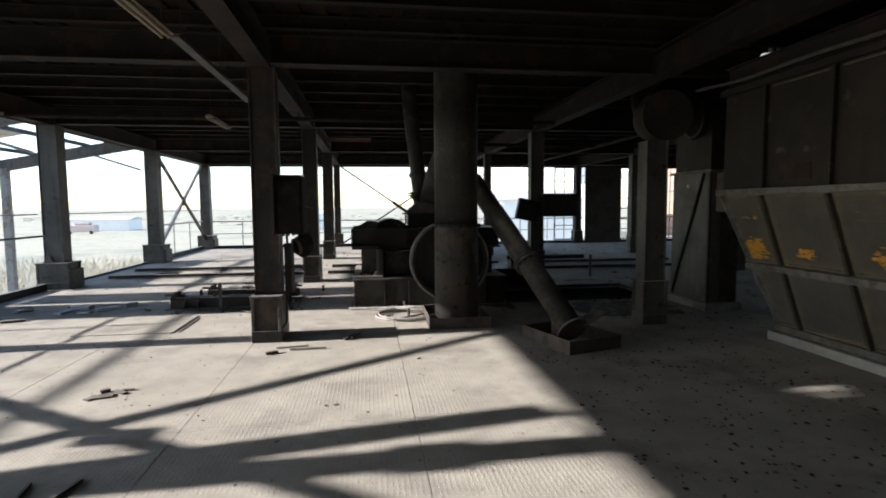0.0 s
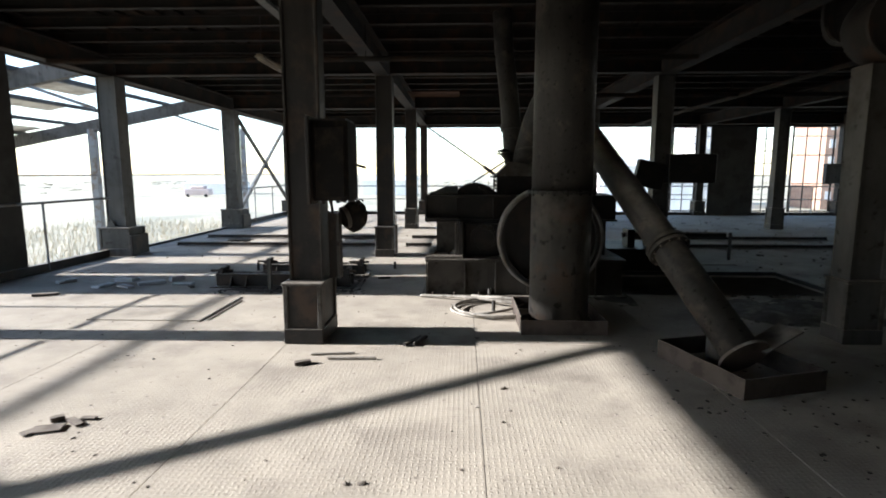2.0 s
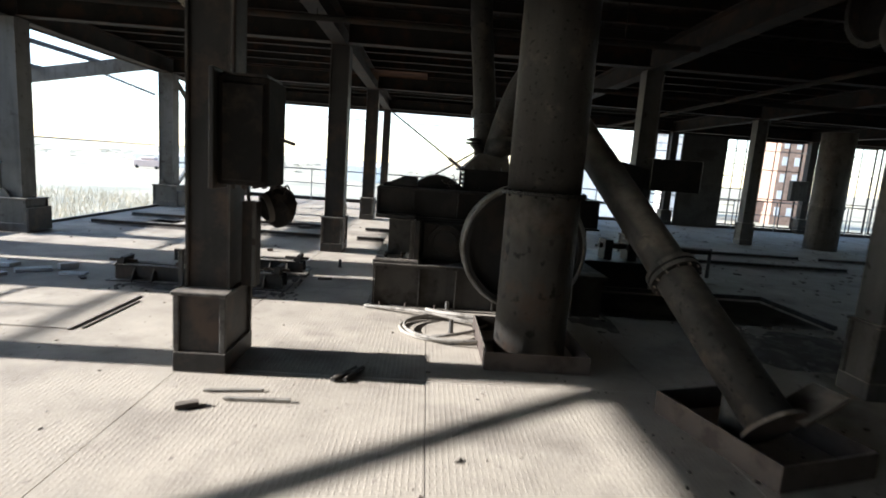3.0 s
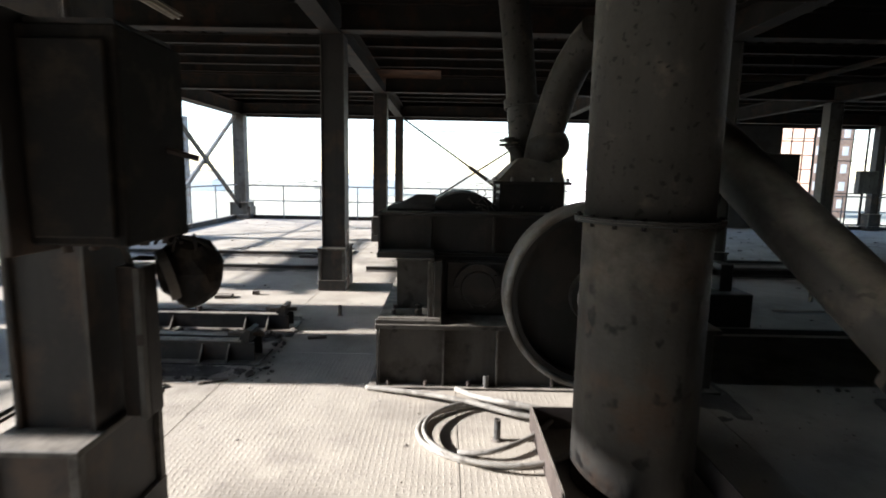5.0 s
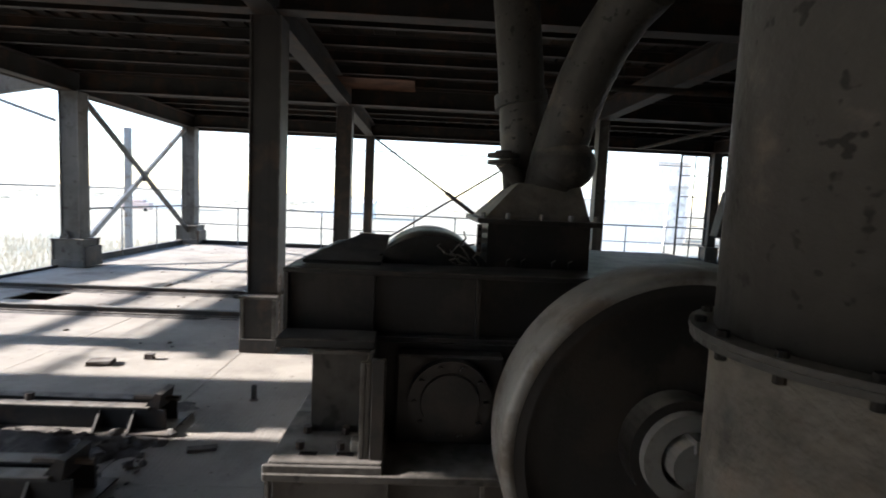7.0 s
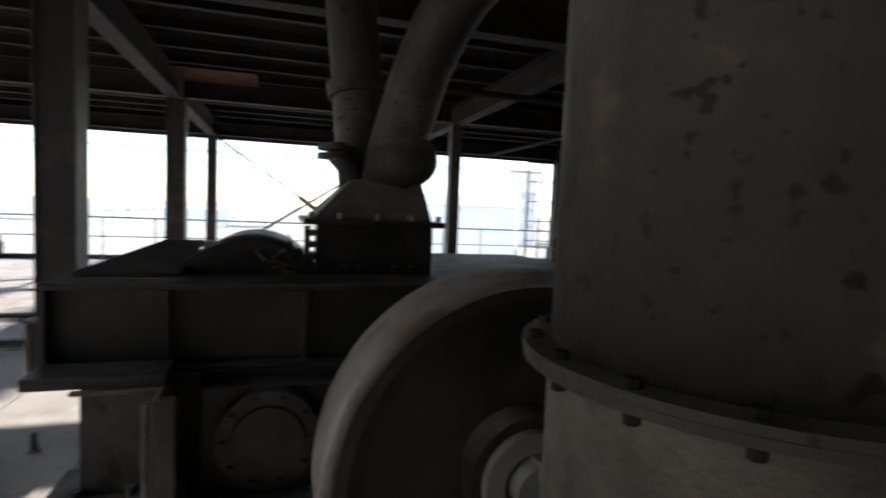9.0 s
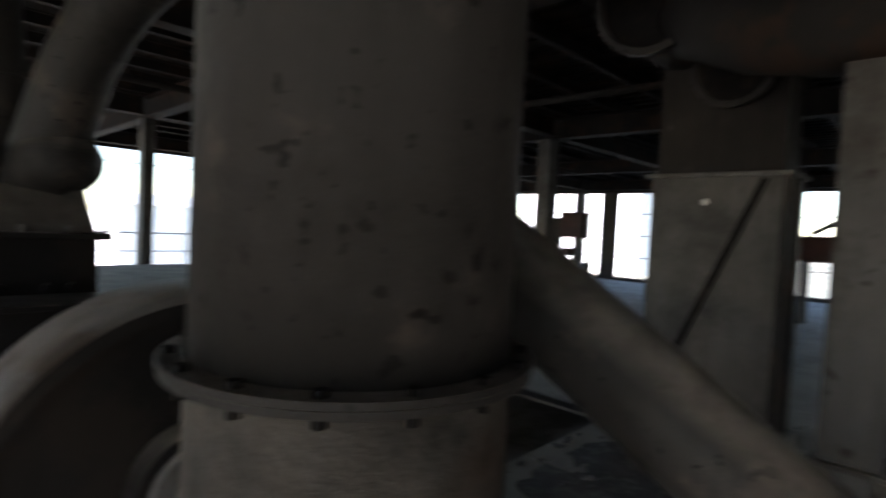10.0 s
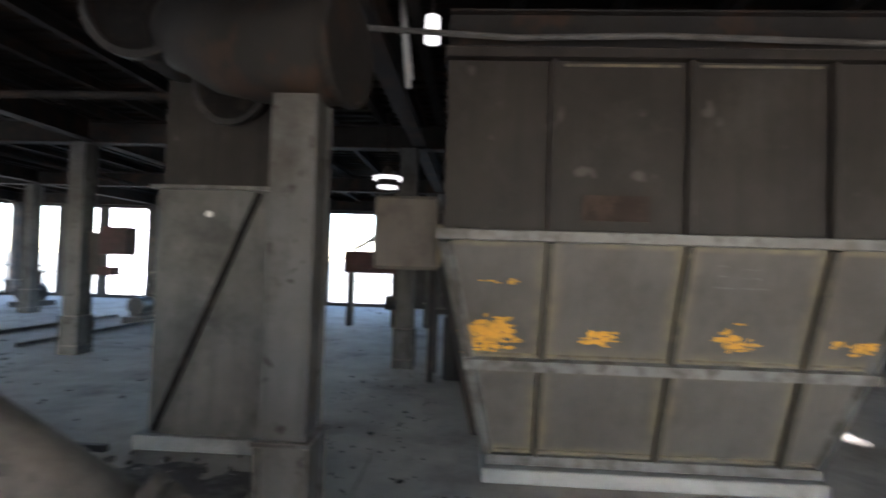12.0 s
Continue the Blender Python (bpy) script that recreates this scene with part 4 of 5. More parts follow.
part("round_duct", hollow((4.75, 8.80, 3.60), (5.9, 8.75, 3.60), 0.42, 0.012, 48), M_BEAM, du, smooth=True)
part("round_flange", hollow((4.72, 8.80, 3.60), (4.78, 8.80, 3.60), 0.47, 0.06, 48), M_PIPE, du)
part("end_plate", tube((4.83, 8.80, 3.60), (4.85, 8.80, 3.60), 0.415, seg=48), M_BLACK, du, "black plate set back in the duct's mouth")
part("elbow_band", hollow((5.32, 8.35, 3.12), (5.37, 8.35, 3.12), 0.33, 0.05, 40), M_PIPE, du)
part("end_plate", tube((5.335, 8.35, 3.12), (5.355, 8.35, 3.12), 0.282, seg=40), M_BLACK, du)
part("elbow", tube((5.36, 8.35, 3.12), (5.9, 8.35, 3.12), 0.30, seg=40), M_BEAM, du, smooth=True)

part("branch_duct", sweep([(5.25, 8.72, 3.55), (4.85, 8.35, 3.36), (4.5, 7.95, 3.12), (4.22, 7.5, 2.97), (4.12, 7.02, 2.95)], 0.325, 36), M_BEAM, du, "dark brown branch duct", smooth=True)
part("end_flange", hollow((4.125, 7.06, 2.95), (4.115, 7.01, 2.95), 0.345, 0.03, 40), M_BEAM, du, "rusty end flange")
solid("ceiling_panel", box(-1.35, 16.9, 3.815, 0.12, 18.75, 3.83), M_BROWN, "rust-brown sheet fixed under the ceiling joists", "panel", kind="structure")

# ---- cabinet on the near column, with its hanging box ----
cab = thing("switch_cabinet", (-1.0, 7.0, 1.39), "black steel switch cabinet hung on a column, cables loose below", "cabinet")
part("body", box(-1.13, 6.84, 1.39, -0.80, 7.26, 2.10, 0.008), M_BLACK, cab)
part("back_plate", box(-1.16, 6.76, 1.36, -1.13, 7.02, 2.14, 0.004), M_COL, cab, "dark mounting plate")
part("door", box(-1.10, 6.815, 1.42, -0.83, 6.838, 2.05, 0.006), M_BLACK, cab)
part("lid_strip", box(-1.11, 6.86, 2.10, -0.82, 7.22, 2.12), M_COL, cab)
for k in range(5):
    x, yy = -1.05 + 0.05 * k, 6.9 + 0.07 * k
    part("gland", tube((x, yy, 1.36), (x, yy, 1.39), 0.018, seg=10), M_COL, cab)
part("handle", tube((-0.80, 7.12, 1.72), (-0.70, 7.16, 1.69), 0.012, seg=8), M_COL, cab)
hb = thing("hanging_motor", (-0.87, 7.42, 1.2), "dusty round junction box hanging by loose cables", "junction box")
bm = bmesh.new()
bmesh.ops.create_icosphere(bm, subdivisions=3, radius=0.148)
for v in bm.verts:
    v.co *= 1 + 0.22 * noise.noise(v.co * 11) + 0.10 * noise.noise(v.co * 31)
    v.co.y *= 0.7
bmesh.ops.translate(bm, verts=bm.verts, vec=(-0.87, 7.42, 1.205))
part("body", bm, M_BLACK, hb)
part("rim", hollow((-0.94, 7.38, 1.20), (-0.97, 7.36, 1.19), 0.115, 0.02, 28), M_CRATE, hb, "torn brown rim")
for k in range(6):
    t = k * 1.05
    a = Vector((-0.87 + 0.10 * math.cos(t), 7.40 + 0.05 * math.sin(t), 1.30))
    b_ = Vector((-0.93 + 0.04 * k, 7.05 + 0.02 * k, 1.37))
    m_ = (a + b_) / 2 + Vector((0.05 * math.cos(t * 2), 0.04, 0.09))
    pts = [(1 - s) ** 2 * a + 2 * s * (1 - s) * m_ + s * s * b_ for s in [i / 8 for i in range(9)]]
    part("cable", sweep(pts, 0.007, 6), M_BLACK, hb)
cd = thing("cable_guard", (-1.08, 7.1, 0.6), "dark steel cable guard channel up the side of a column", "guard")
part("channel", box(-1.10, 7.24, 0.602, -0.985, 7.34, 1.25, 0.004), M_COL, cd)
part("edge_strip", box(-1.012, 7.205, 0.602, -0.985, 7.238, 1.25, 0.003), M_COLG, cd)
part("conduit", tube((-1.06, 7.28, 1.25), (-1.06, 7.2, 1.40), 0.014, seg=8), M_COL, cd)
solid("conduit", tube((-1.125, 7.10, 2.1), (-1.125, 7.10, 3.47), 0.016, seg=8), M_COL, "thin conduit up the column to the ceiling", "pipe")

# twin switch boxes on a farther column
tw = thing("switch_cabinet", (4.3, 12.3, 1.35), "two dark switch boxes hung askew on a column", "cabinet")
part("body", box(3.52, 12.40, 1.36, 4.05, 12.56, 1.86, 0.01, turn=Matrix.Rotation(radians(12), 4, "Y")), M_MACH, tw)
part("body", box(4.1, 12.34, 1.45, 4.98, 12.56, 2.0, 0.01), M_MACH, tw)
part("bracket", box(3.7, 12.55, 1.60, 4.8, 12.588, 1.68), M_COL, tw)
sb = thing("switch_cabinet", (9.42, 12.3, 1.3), "dark red switch box hung on a column", "cabinet")
part("body", box(9.34, 11.86, 1.64, 9.62, 12.34, 2.10, 0.01), M_RED, sb)
part("lower_box", box(9.36, 12.10, 1.30, 9.56, 12.36, 1.44, 0.008), M_RED, sb)
part("bracket", box(9.40, 12.34, 1.30, 9.46, 12.575, 2.0, 0.004), M_COL, sb)
fcs = thing("fan_casing", (14.6, 8.7, 0), "dark red fan casing on steel legs near the end windows", "machine")
part("casing", box(14.35, 7.95, 1.36, 14.95, 9.5, 1.92, 0.04), M_RED, fcs)
part("inlet", tube((14.34, 8.9, 1.64), (14.18, 8.9, 1.64), 0.22, seg=28), M_RED, fcs)
for yy in (8.2, 9.35):
    part("leg", box(14.5, yy - 0.07, 0.0, 14.8, yy + 0.07, 1.36, 0.006), M_COL, fcs)
part("motor", tube((14.6, 7.98, 0.62), (14.6, 8.42, 0.62), 0.19, seg=20), M_MACH, fcs)
part("motor_foot", box(14.45, 8.02, 0.0, 14.75, 8.12, 0.44), M_COL, fcs)
part("brace", bar((14.62, 9.3, 1.95), (14.62, 8.0, 2.75), 0.06, 0.10), M_COL, fcs)
part("hood", box(14.4, 7.9, 2.6, 14.9, 8.3, 3.4, 0.02), M_COL, fcs)

tk = thing("round_tank", (11.75, 18.2, 0), "tall dark round steel tank standing on the floor", "tank")
part("shell", tube((11.75, 18.2, 0.0), (11.75, 18.2, 3.3), 0.42, seg=36), M_COLG, tk, smooth=True)
part("band", hollow((11.75, 18.2, 1.2), (11.75, 18.2, 1.26), 0.45, 0.035, 36), M_COLG, tk)

# ---- motor slide rails on the floor ----
def slide_rail(x0, x1, yc, w, h, label, seed):
    rng = random.Random(seed)
    g = thing("motor_slide_rail", ((x0 + x1) / 2, yc, 0), label, "machine base", "motor slide rails")
    part("side", box(x0, yc - w / 2, 0.015, x1, yc - w / 2 + 0.02, h), M_COL, g)
    part("side", box(x0, yc + w / 2 - 0.02, 0.015, x1, yc + w / 2, h), M_COL, g)
    part("top", box(x0 + 0.02, yc - w / 2 - 0.02, h, x1 - 0.1, yc - 0.03, h + 0.022, 0.004), M_BASE, g, "dusty slotted top plate")
    part("top", box(x0 + 0.02, yc + 0.03, h, x1 - 0.1, yc + w / 2 + 0.02, h + 0.022, 0.004), M_BASE, g)
    part("foot_plate", box(x0 - 0.06, yc - w / 2 - 0.10, 0.004, x1 + 0.06, yc + w / 2 + 0.10, 0.015), M_COL, g)
    for x in (x0 + 0.22, x0 + 0.45, x1 - 0.45, x1 - 0.22):
        part("gusset", prism([(x, yc - w / 2, 0.015), (x, yc - w / 2, h - 0.01), (x, yc - w / 2 - 0.10, 0.015)], (0.016, 0, 0)), M_COL, g)
    for x in (x0 + 0.04, x1 - 0.1):
        e_ = part("end_stop", prism([(x - 0.06, yc - w / 2, h - 0.01), (x + 0.05, yc - w / 2, h - 0.01), (x + 0.075, yc - w / 2, h + 0.105), (x + 0.035, yc - w / 2, h + 0.115)], (0, w, 0)), M_COL, g)
        part("set_screw", tube((x - 0.16, yc, h + 0.05), (x + 0.16, yc, h + 0.05), 0.02, seg=8), M_RUST, e_)
    part("bolt", tube((x0 + 0.7, yc - 0.03, h + 0.02), (x0 + 0.7, yc - 0.03, h + 0.07), 0.03, seg=6), M_RUST, g)
    return g


slide_rail(-3.02, -1.36, 10.62, 0.20, 0.15, "dusty steel motor slide rail bolted to the floor", 1)
slide_rail(-3.35, -1.38, 9.66, 0.22, 0.17, "dusty steel motor slide rail with gussets", 2)


def stub(x, y, h, r=0.022):
    g = thing("pipe_stub", (x, y, 0), "short steel pipe stub standing out of the floor", "pipe", "pipe stubs")
    part("stub", hollow((x, y, 0.0), (x, y, h), r, 0.006, 14), M_COLG, g)
    part("weld_ring", tube((x, y, 0.0), (x, y, 0.012), r * 1.7, r * 1.3, 12), M_RUST, g)


for x, y, h in ((0.59, 9.05, 0.11), (0.60, 8.25, 0.14), (-0.94, 11.13, 0.12), (-3.25, 10.9, 0.13)):
    stub(x, y, h)
po = thing("floor_post", (-2.48, 9.33, 0), "thin upright steel post on the floor", "post")
part("post", box(-2.505, 9.305, 0.0, -2.455, 9.355, 0.46, 0.004), M_COLG, po)
part("foot", box(-2.56, 9.25, 0.0, -2.40, 9.41, 0.015), M_COLG, po)

# ---- floor rails and trench covers ----
for yc, za in ((13.98, 0.05), (15.48, 0.05)):
    for xa, xb in ((-6.3, -1.55), (-1.05, 3.8), (4.3, 9.2), (9.7, 14.5)):
        r = thing("floor_rail", ((xa + xb) / 2, yc, 0), "low steel angle rail along the floor, littered with dust", "rail", "floor rails", "structure")
        part("upright", box(xa, yc - 0.01, 0.0, xb, yc + 0.01, za + 0.02), M_COL, r)
        part("ledge", box(xa, yc - 0.07, 0.004, xb, yc - 0.01, 0.016), M_COLG, r)
        part("top_edge", box(xa, yc - 0.012, za + 0.02, xb, yc + 0.05, za + 0.032), M_HOSE, r, "dust-coated top edge")
lidp = thing("trapdoor_plate", (-3.2, 8.28, 0), "steel trapdoor plate lying flush on the floor", "plate")
part("plate", box(-4.0, 7.72, 0.002, -2.72, 8.86, 0.012), M_FLOOR, lidp)
part("edge_strip", box(-2.72, 7.70, 0.002, -2.695, 8.88, 0.014), M_HOSE, lidp)
part("edge_strip", box(-2.64, 7.76, 0.002, -2.62, 8.70, 0.010), M_RUST, lidp)
for xa, xb, yc in ((-6.2, -3.9, 15.9), (-3.8, -1.6, 15.95)):
    pl = thing("cover_plate", ((xa + xb) / 2, yc, 0), "thick pale dusty cover plate on the floor", "plate", "cover plates")
    part("plate", box(xa, yc - 0.32, 0.004, xb, yc + 0.3, 0.035, 0.004), M_FLOOR, pl)
kb = thing("pit_kerb", (3.9, 10.75, 0), "low steel kerb round a dark floor pit", "kerb")
part("kerb", box(2.42, 10.68, 0.0, 5.3, 10.73, 0.06), M_COL, kb)
part("kerb", box(5.25, 9.25, 0.0, 5.3, 10.68, 0.06), M_COL, kb)
for x in (3.2, 4.5):
    g = thing("guard_post", (x, 12.2, 0), "thin steel post beside the floor rails", "post", "guard posts")
    part("post", tube((x + 0.8, 12.3, 0.0), (x + 0.8, 12.3, 0.52), 0.03, seg=10), M_COLG, g)

# ---- hoses coiled on the floor ----
def hose(pts, r, label):
    ps_ = [Vector(p) for p in pts]
    out = []
    n_ = len(ps_)
    for i in range(n_ - 1):
        p_1, p0_, p1_, p2_ = ps_[max(i - 1, 0)], ps_[i], ps_[i + 1], ps_[min(i + 2, n_ - 1)]
        for k in range(8):
            t = k / 8
            out.append(0.5 * ((2 * p0_) + (p1_ - p_1) * t + (2 * p_1 - 5 * p0_ + 4 * p1_ - p2_) * t * t + (3 * p0_ - p_1 - 3 * p1_ + p2_) * t ** 3))
    out.append(ps_[-1])
    return solid("hose", sweep(out, r, 8), M_HOSE, label, "hose", "hoses on the floor", smooth=True)


HC = Vector((0.62, 8.32, 0.02))
ring = [HC + Vector((0.52 * math.cos(t), 0.40 * math.sin(t), 0.0)) for t in [0.5 + 2 * math.pi * k / 20 * 0.95 for k in range(20)]]
hose(ring, 0.017, "pale dusty hose coiled in a ring on the floor")
ring2 = [HC + Vector((0.50 * math.cos(t) + 0.02, 0.43 * math.sin(t) - 0.03, 0.034)) for t in [2.0 + 2 * math.pi * k / 20 * 0.6 for k in range(20)]]
hose(ring2, 0.015, "pale dusty hose lying over the coil")
hose([(-0.33, 9.00, 0.02), (0.05, 8.86, 0.045), (0.40, 8.68, 0.07), (0.75, 8.50, 0.06), (0.98, 8.46, 0.045)], 0.019, "pale stiff hose lying across the coil")
hose([(0.36, 9.00, 0.02), (0.50, 8.80, 0.05), (0.68, 8.62, 0.09), (0.98, 8.52, 0.08)], 0.022, "pale stiff hose with a rising end")
hose([(1.0, 8.45, 0.06), (0.80, 8.2, 0.05), (0.55, 8.02, 0.05), (0.35, 8.05, 0.02)], 0.016, "pale hose curled against the tray")

# ---- lamps under the ceiling ----
def strip_lamp(x, y0, y1, z, label):
    g = thing("strip_lamp", (x, (y0 + y1) / 2, z), label, "lamp", "unlit strip lamps")
    part("housing", prism([(x - 0.07, y0, z + 0.05), (x + 0.07, y0, z + 0.05), (x + 0.035, y0, z + 0.09), (x - 0.035, y0, z + 0.09)], (0, y1 - y0, 0)), M_TUBE, g)
    part("tube", tube((x - 0.03, y0 + 0.03, z + 0.025), (x - 0.03, y1 - 0.03, z + 0.025), 0.017, seg=10), M_TUBE, g)
    part("tube", tube((x + 0.03, y0 + 0.03, z + 0.025), (x + 0.03, y1 - 0.03, z + 0.025), 0.017, seg=10), M_TUBE, g)
    for yy in (y0 + 0.1, y1 - 0.1):
        part("hanger", tube((x, yy, z + 0.09), (x, yy, 3.87), 0.006, seg=6), M_COL, g)


strip_lamp(-1.78, 4.0, 5.3, 3.24, "unlit dusty strip lamp hung under the ceiling")
strip_lamp(-2.70, 9.9, 11.2, 3.24, "unlit dusty strip lamp hung under the ceiling")
ct = thing("cable_tray", (-1.75, 7, 3.3), "narrow dusty cable tray hung under the ceiling", "cable tray")
part("tray", box(-1.80, 5.4, 3.30, -1.70, 8.6, 3.34, 0.004), M_COLG, ct)
for yy in (5.6, 7.0, 8.4):
    part("hanger", tube((-1.75, yy, 3.34), (-1.75, yy, ROOF - 0.03), 0.006, seg=6), M_COL, ct)
for k, (p, q, r) in enumerate((((-5.8, 3.0, 3.40), (8.0, 3.0, 3.40), 0.03), ((-6.2, 10.4, 3.35), (3.7, 10.4, 3.35), 0.04), ((2.0, 14.6, 3.38), (13.5, 14.6, 3.38), 0.05), ((6.4, 8.0, 3.36), (6.4, 22.0, 3.36), 0.045))):
    g = thing("ceiling_pipe", ((p[0] + q[0]) / 2, (p[1] + q[1]) / 2, p[2]), "dark pipe slung under the ceiling beams", "pipe", "ceiling pipes")
    part("pipe", tube(p, q, r, seg=12), M_BEAM, g)
    for f in (0.1, 0.5, 0.9):
        c_ = Vector(p).lerp(Vector(q), f)
        part("hanger", tube(c_ + Vector((0, 0, r)), (c_.x, c_.y, 3.87), 0.008, seg=6), M_BEAM, g)
# Glowing shade put in for a bright patch at the hopper's corner.
pl_ = thing("glow_pendant", (5.25, 6.62, 3.40), "small glowing white stand-in for a bright patch above the hopper's corner", "lamp")
part("shade", tube((5.25, 6.62, 3.48), (5.25, 6.62, 3.70), 0.062, 0.055, 20), M_LAMP, pl_)
part("rod", tube((5.25, 6.62, 3.70), (5.25, 6.62, ROOF - 0.03), 0.012, seg=8), M_COL, pl_)
# White bars stand in for a strip of bright light beside the pendant.
for dx, z0 in ((0.0, 3.2), (0.12, 3.32)):
    solid("conduit", tube((5.55 + dx, 6.84, z0), (5.55 + dx, 6.93, ROOF - 0.03), 0.026, seg=8), M_WHITE, "pale upright bar from the ceiling, put in for a bright strip", "pipe")

# Two glowing rims carry the pair of bright glints in the aisle.
hl = thing("glow_pendant", (8.07, 7.41, 2.66), "lit round pendant lamp with two bright rims hung in the aisle", "lamp")
part("shade", tube((8.07, 7.41, 2.70), (8.07, 7.41, 2.77), 0.12, 0.15, 28), M_BLACK, hl)
part("rim", hollow((8.07, 7.41, 2.77), (8.07, 7.41, 2.815), 0.19, 0.05, 32), M_LAMP, hl, "glowing upper rim")
part("rim", hollow((8.07, 7.41, 2.66), (8.07, 7.41, 2.69), 0.13, 0.04, 32), M_LAMP, hl, "glowing lower rim")
part("cap", tube((8.07, 7.41, 2.77), (8.07, 7.41, 2.95), 0.12, 0.05, 20), M_BLACK, hl)
part("stem", tube((8.07, 7.41, 2.95), (8.07, 7.41, ROOF - 0.03), 0.014, seg=8), M_BLACK, hl)

# gear drive behind the hopper
df = thing("gear_drive", (8.7, 6.5, 0), "dark steel gear drive standing on posts behind the hopper", "machine")
for x, y in ((8.46, 6.78), (8.46, 6.15), (9.1, 6.78), (9.1, 6.15)):
    part("post", box(x - 0.05, y - 0.05, 0.0, x + 0.05, y + 0.05, 1.62, 0.005), M_COL, df)
part("deck", box(8.38, 6.07, 1.62, 9.18, 6.86, 1.68, 0.006), M_COL, df)
part("gearbox", box(8.54, 6.2, 0.0, 9.02, 6.62, 0.92, 0.03), M_MACH, df)
part("side_panel", box(8.5, 6.05, 0.93, 9.1, 6.42, 1.615, 0.006), M_BLACK, df)
part("cross_bar", box(8.43, 6.20, 0.95, 8.49, 6.73, 1.03, 0.004), M_COL, df)

# ---- litter ----
def litter(name, label, n_, area, size, mat, seed, flat=0.5):
    rng = random.Random(seed)
    bm = bmesh.new()
    for _ in range(n_):
        x, y = rng.uniform(area[0], area[2]), rng.uniform(area[1], area[3])
        s = size * rng.uniform(0.4, 1.6) * (1 if rng.random() < 0.9 else 1.8)
        vs = bmesh.ops.create_icosphere(bm, subdivisions=1, radius=s)["verts"]
        for v in vs:
            v.co *= rng.uniform(0.7, 1.2)
            v.co.z *= flat
        bmesh.ops.transform(bm, matrix=Matrix.Translation((x, y, s * flat * 0.4)) @ Matrix.Rotation(rng.uniform(0, 6.3), 4, "Z") @ Matrix.Diagonal((rng.uniform(0.7, 1.8), 1, 1, 1)), verts=vs)
    return solid(name, bm, mat, label, "debris", kind="stuff")


litter("debris", "scattered grit and small stones on the floor", 620, (-5.5, 1.5, 4.2, 9.0), 0.007, M_RUST, 3)
litter("debris", "coarse dark crumbs swept along the floor", 760, (1.75, 1.3, 4.8, 6.6), 0.0095, M_DIRTY, 4)
litter("debris", "dirt heaped round the slide rails", 520, (-3.3, 9.85, -1.5, 10.5), 0.014, M_DIRT, 5, 0.8)
litter("debris", "broken crumbs round the slide rail's end", 200, (-2.6, 9.1, -1.2, 11.0), 0.008, M_DIRT, 15, 0.7)
litter("debris", "rough lumps of dirt along the slide rails", 70, (-3.2, 9.95, -1.25, 10.48), 0.03, M_DIRT, 25, 0.8)
litter("debris", "rough lumps of dirt before the slide rail", 60, (-3.2, 9.1, -1.1, 9.5), 0.018, M_DIRT, 26, 0.6)
litter("debris", "scattered scraps over the far floor", 260, (-6.0, 11.0, 9.0, 22.5), 0.018, M_RUST, 6)
litter("debris", "dark lumps beside the pit and duct", 90, (3.2, 7.7, 5.3, 9.2), 0.02, M_DIRT, 8, 0.7)
litter("debris", "dark litter strewn over the dim half of the hall", 420, (5.2, 8.2, 19.5, 22.0), 0.022, M_RUST, 21, 0.35)
litter("debris", "grit along the hopper aisle", 160, (4.2, 6.6, 9.0, 8.0), 0.012, M_MACH, 9)


def scrap(x, y, l, w, h, turn, mat, label, name="wood_scrap", tilt=0.0):
    rng = random.Random(int((x * 37 + y * 91) * 10))
    bm = bmesh.new()
    made = bmesh.ops.create_cube(bm, size=1.0)["verts"]
    bmesh.ops.subdivide_edges(bm, edges=bm.edges[:], cuts=1, use_grid_fill=True)
    for v in bm.verts:
        v.co.x *= l * (1 + rng.uniform(-0.06, 0.06))
        v.co.y *= w * (1 + rng.uniform(-0.15, 0.15))
        v.co.z *= h
    m = Matrix.Translation((x, y, h / 2 + 0.003 + abs(math.sin(radians(tilt))) * l / 2)) @ Matrix.Rotation(radians(turn), 4, "Z") @ Matrix.Rotation(radians(tilt), 4, "Y")
    bmesh.ops.transform(bm, matrix=m, verts=bm.verts)
    return solid(name, bm, mat, label, "scrap", "scraps on the floor")


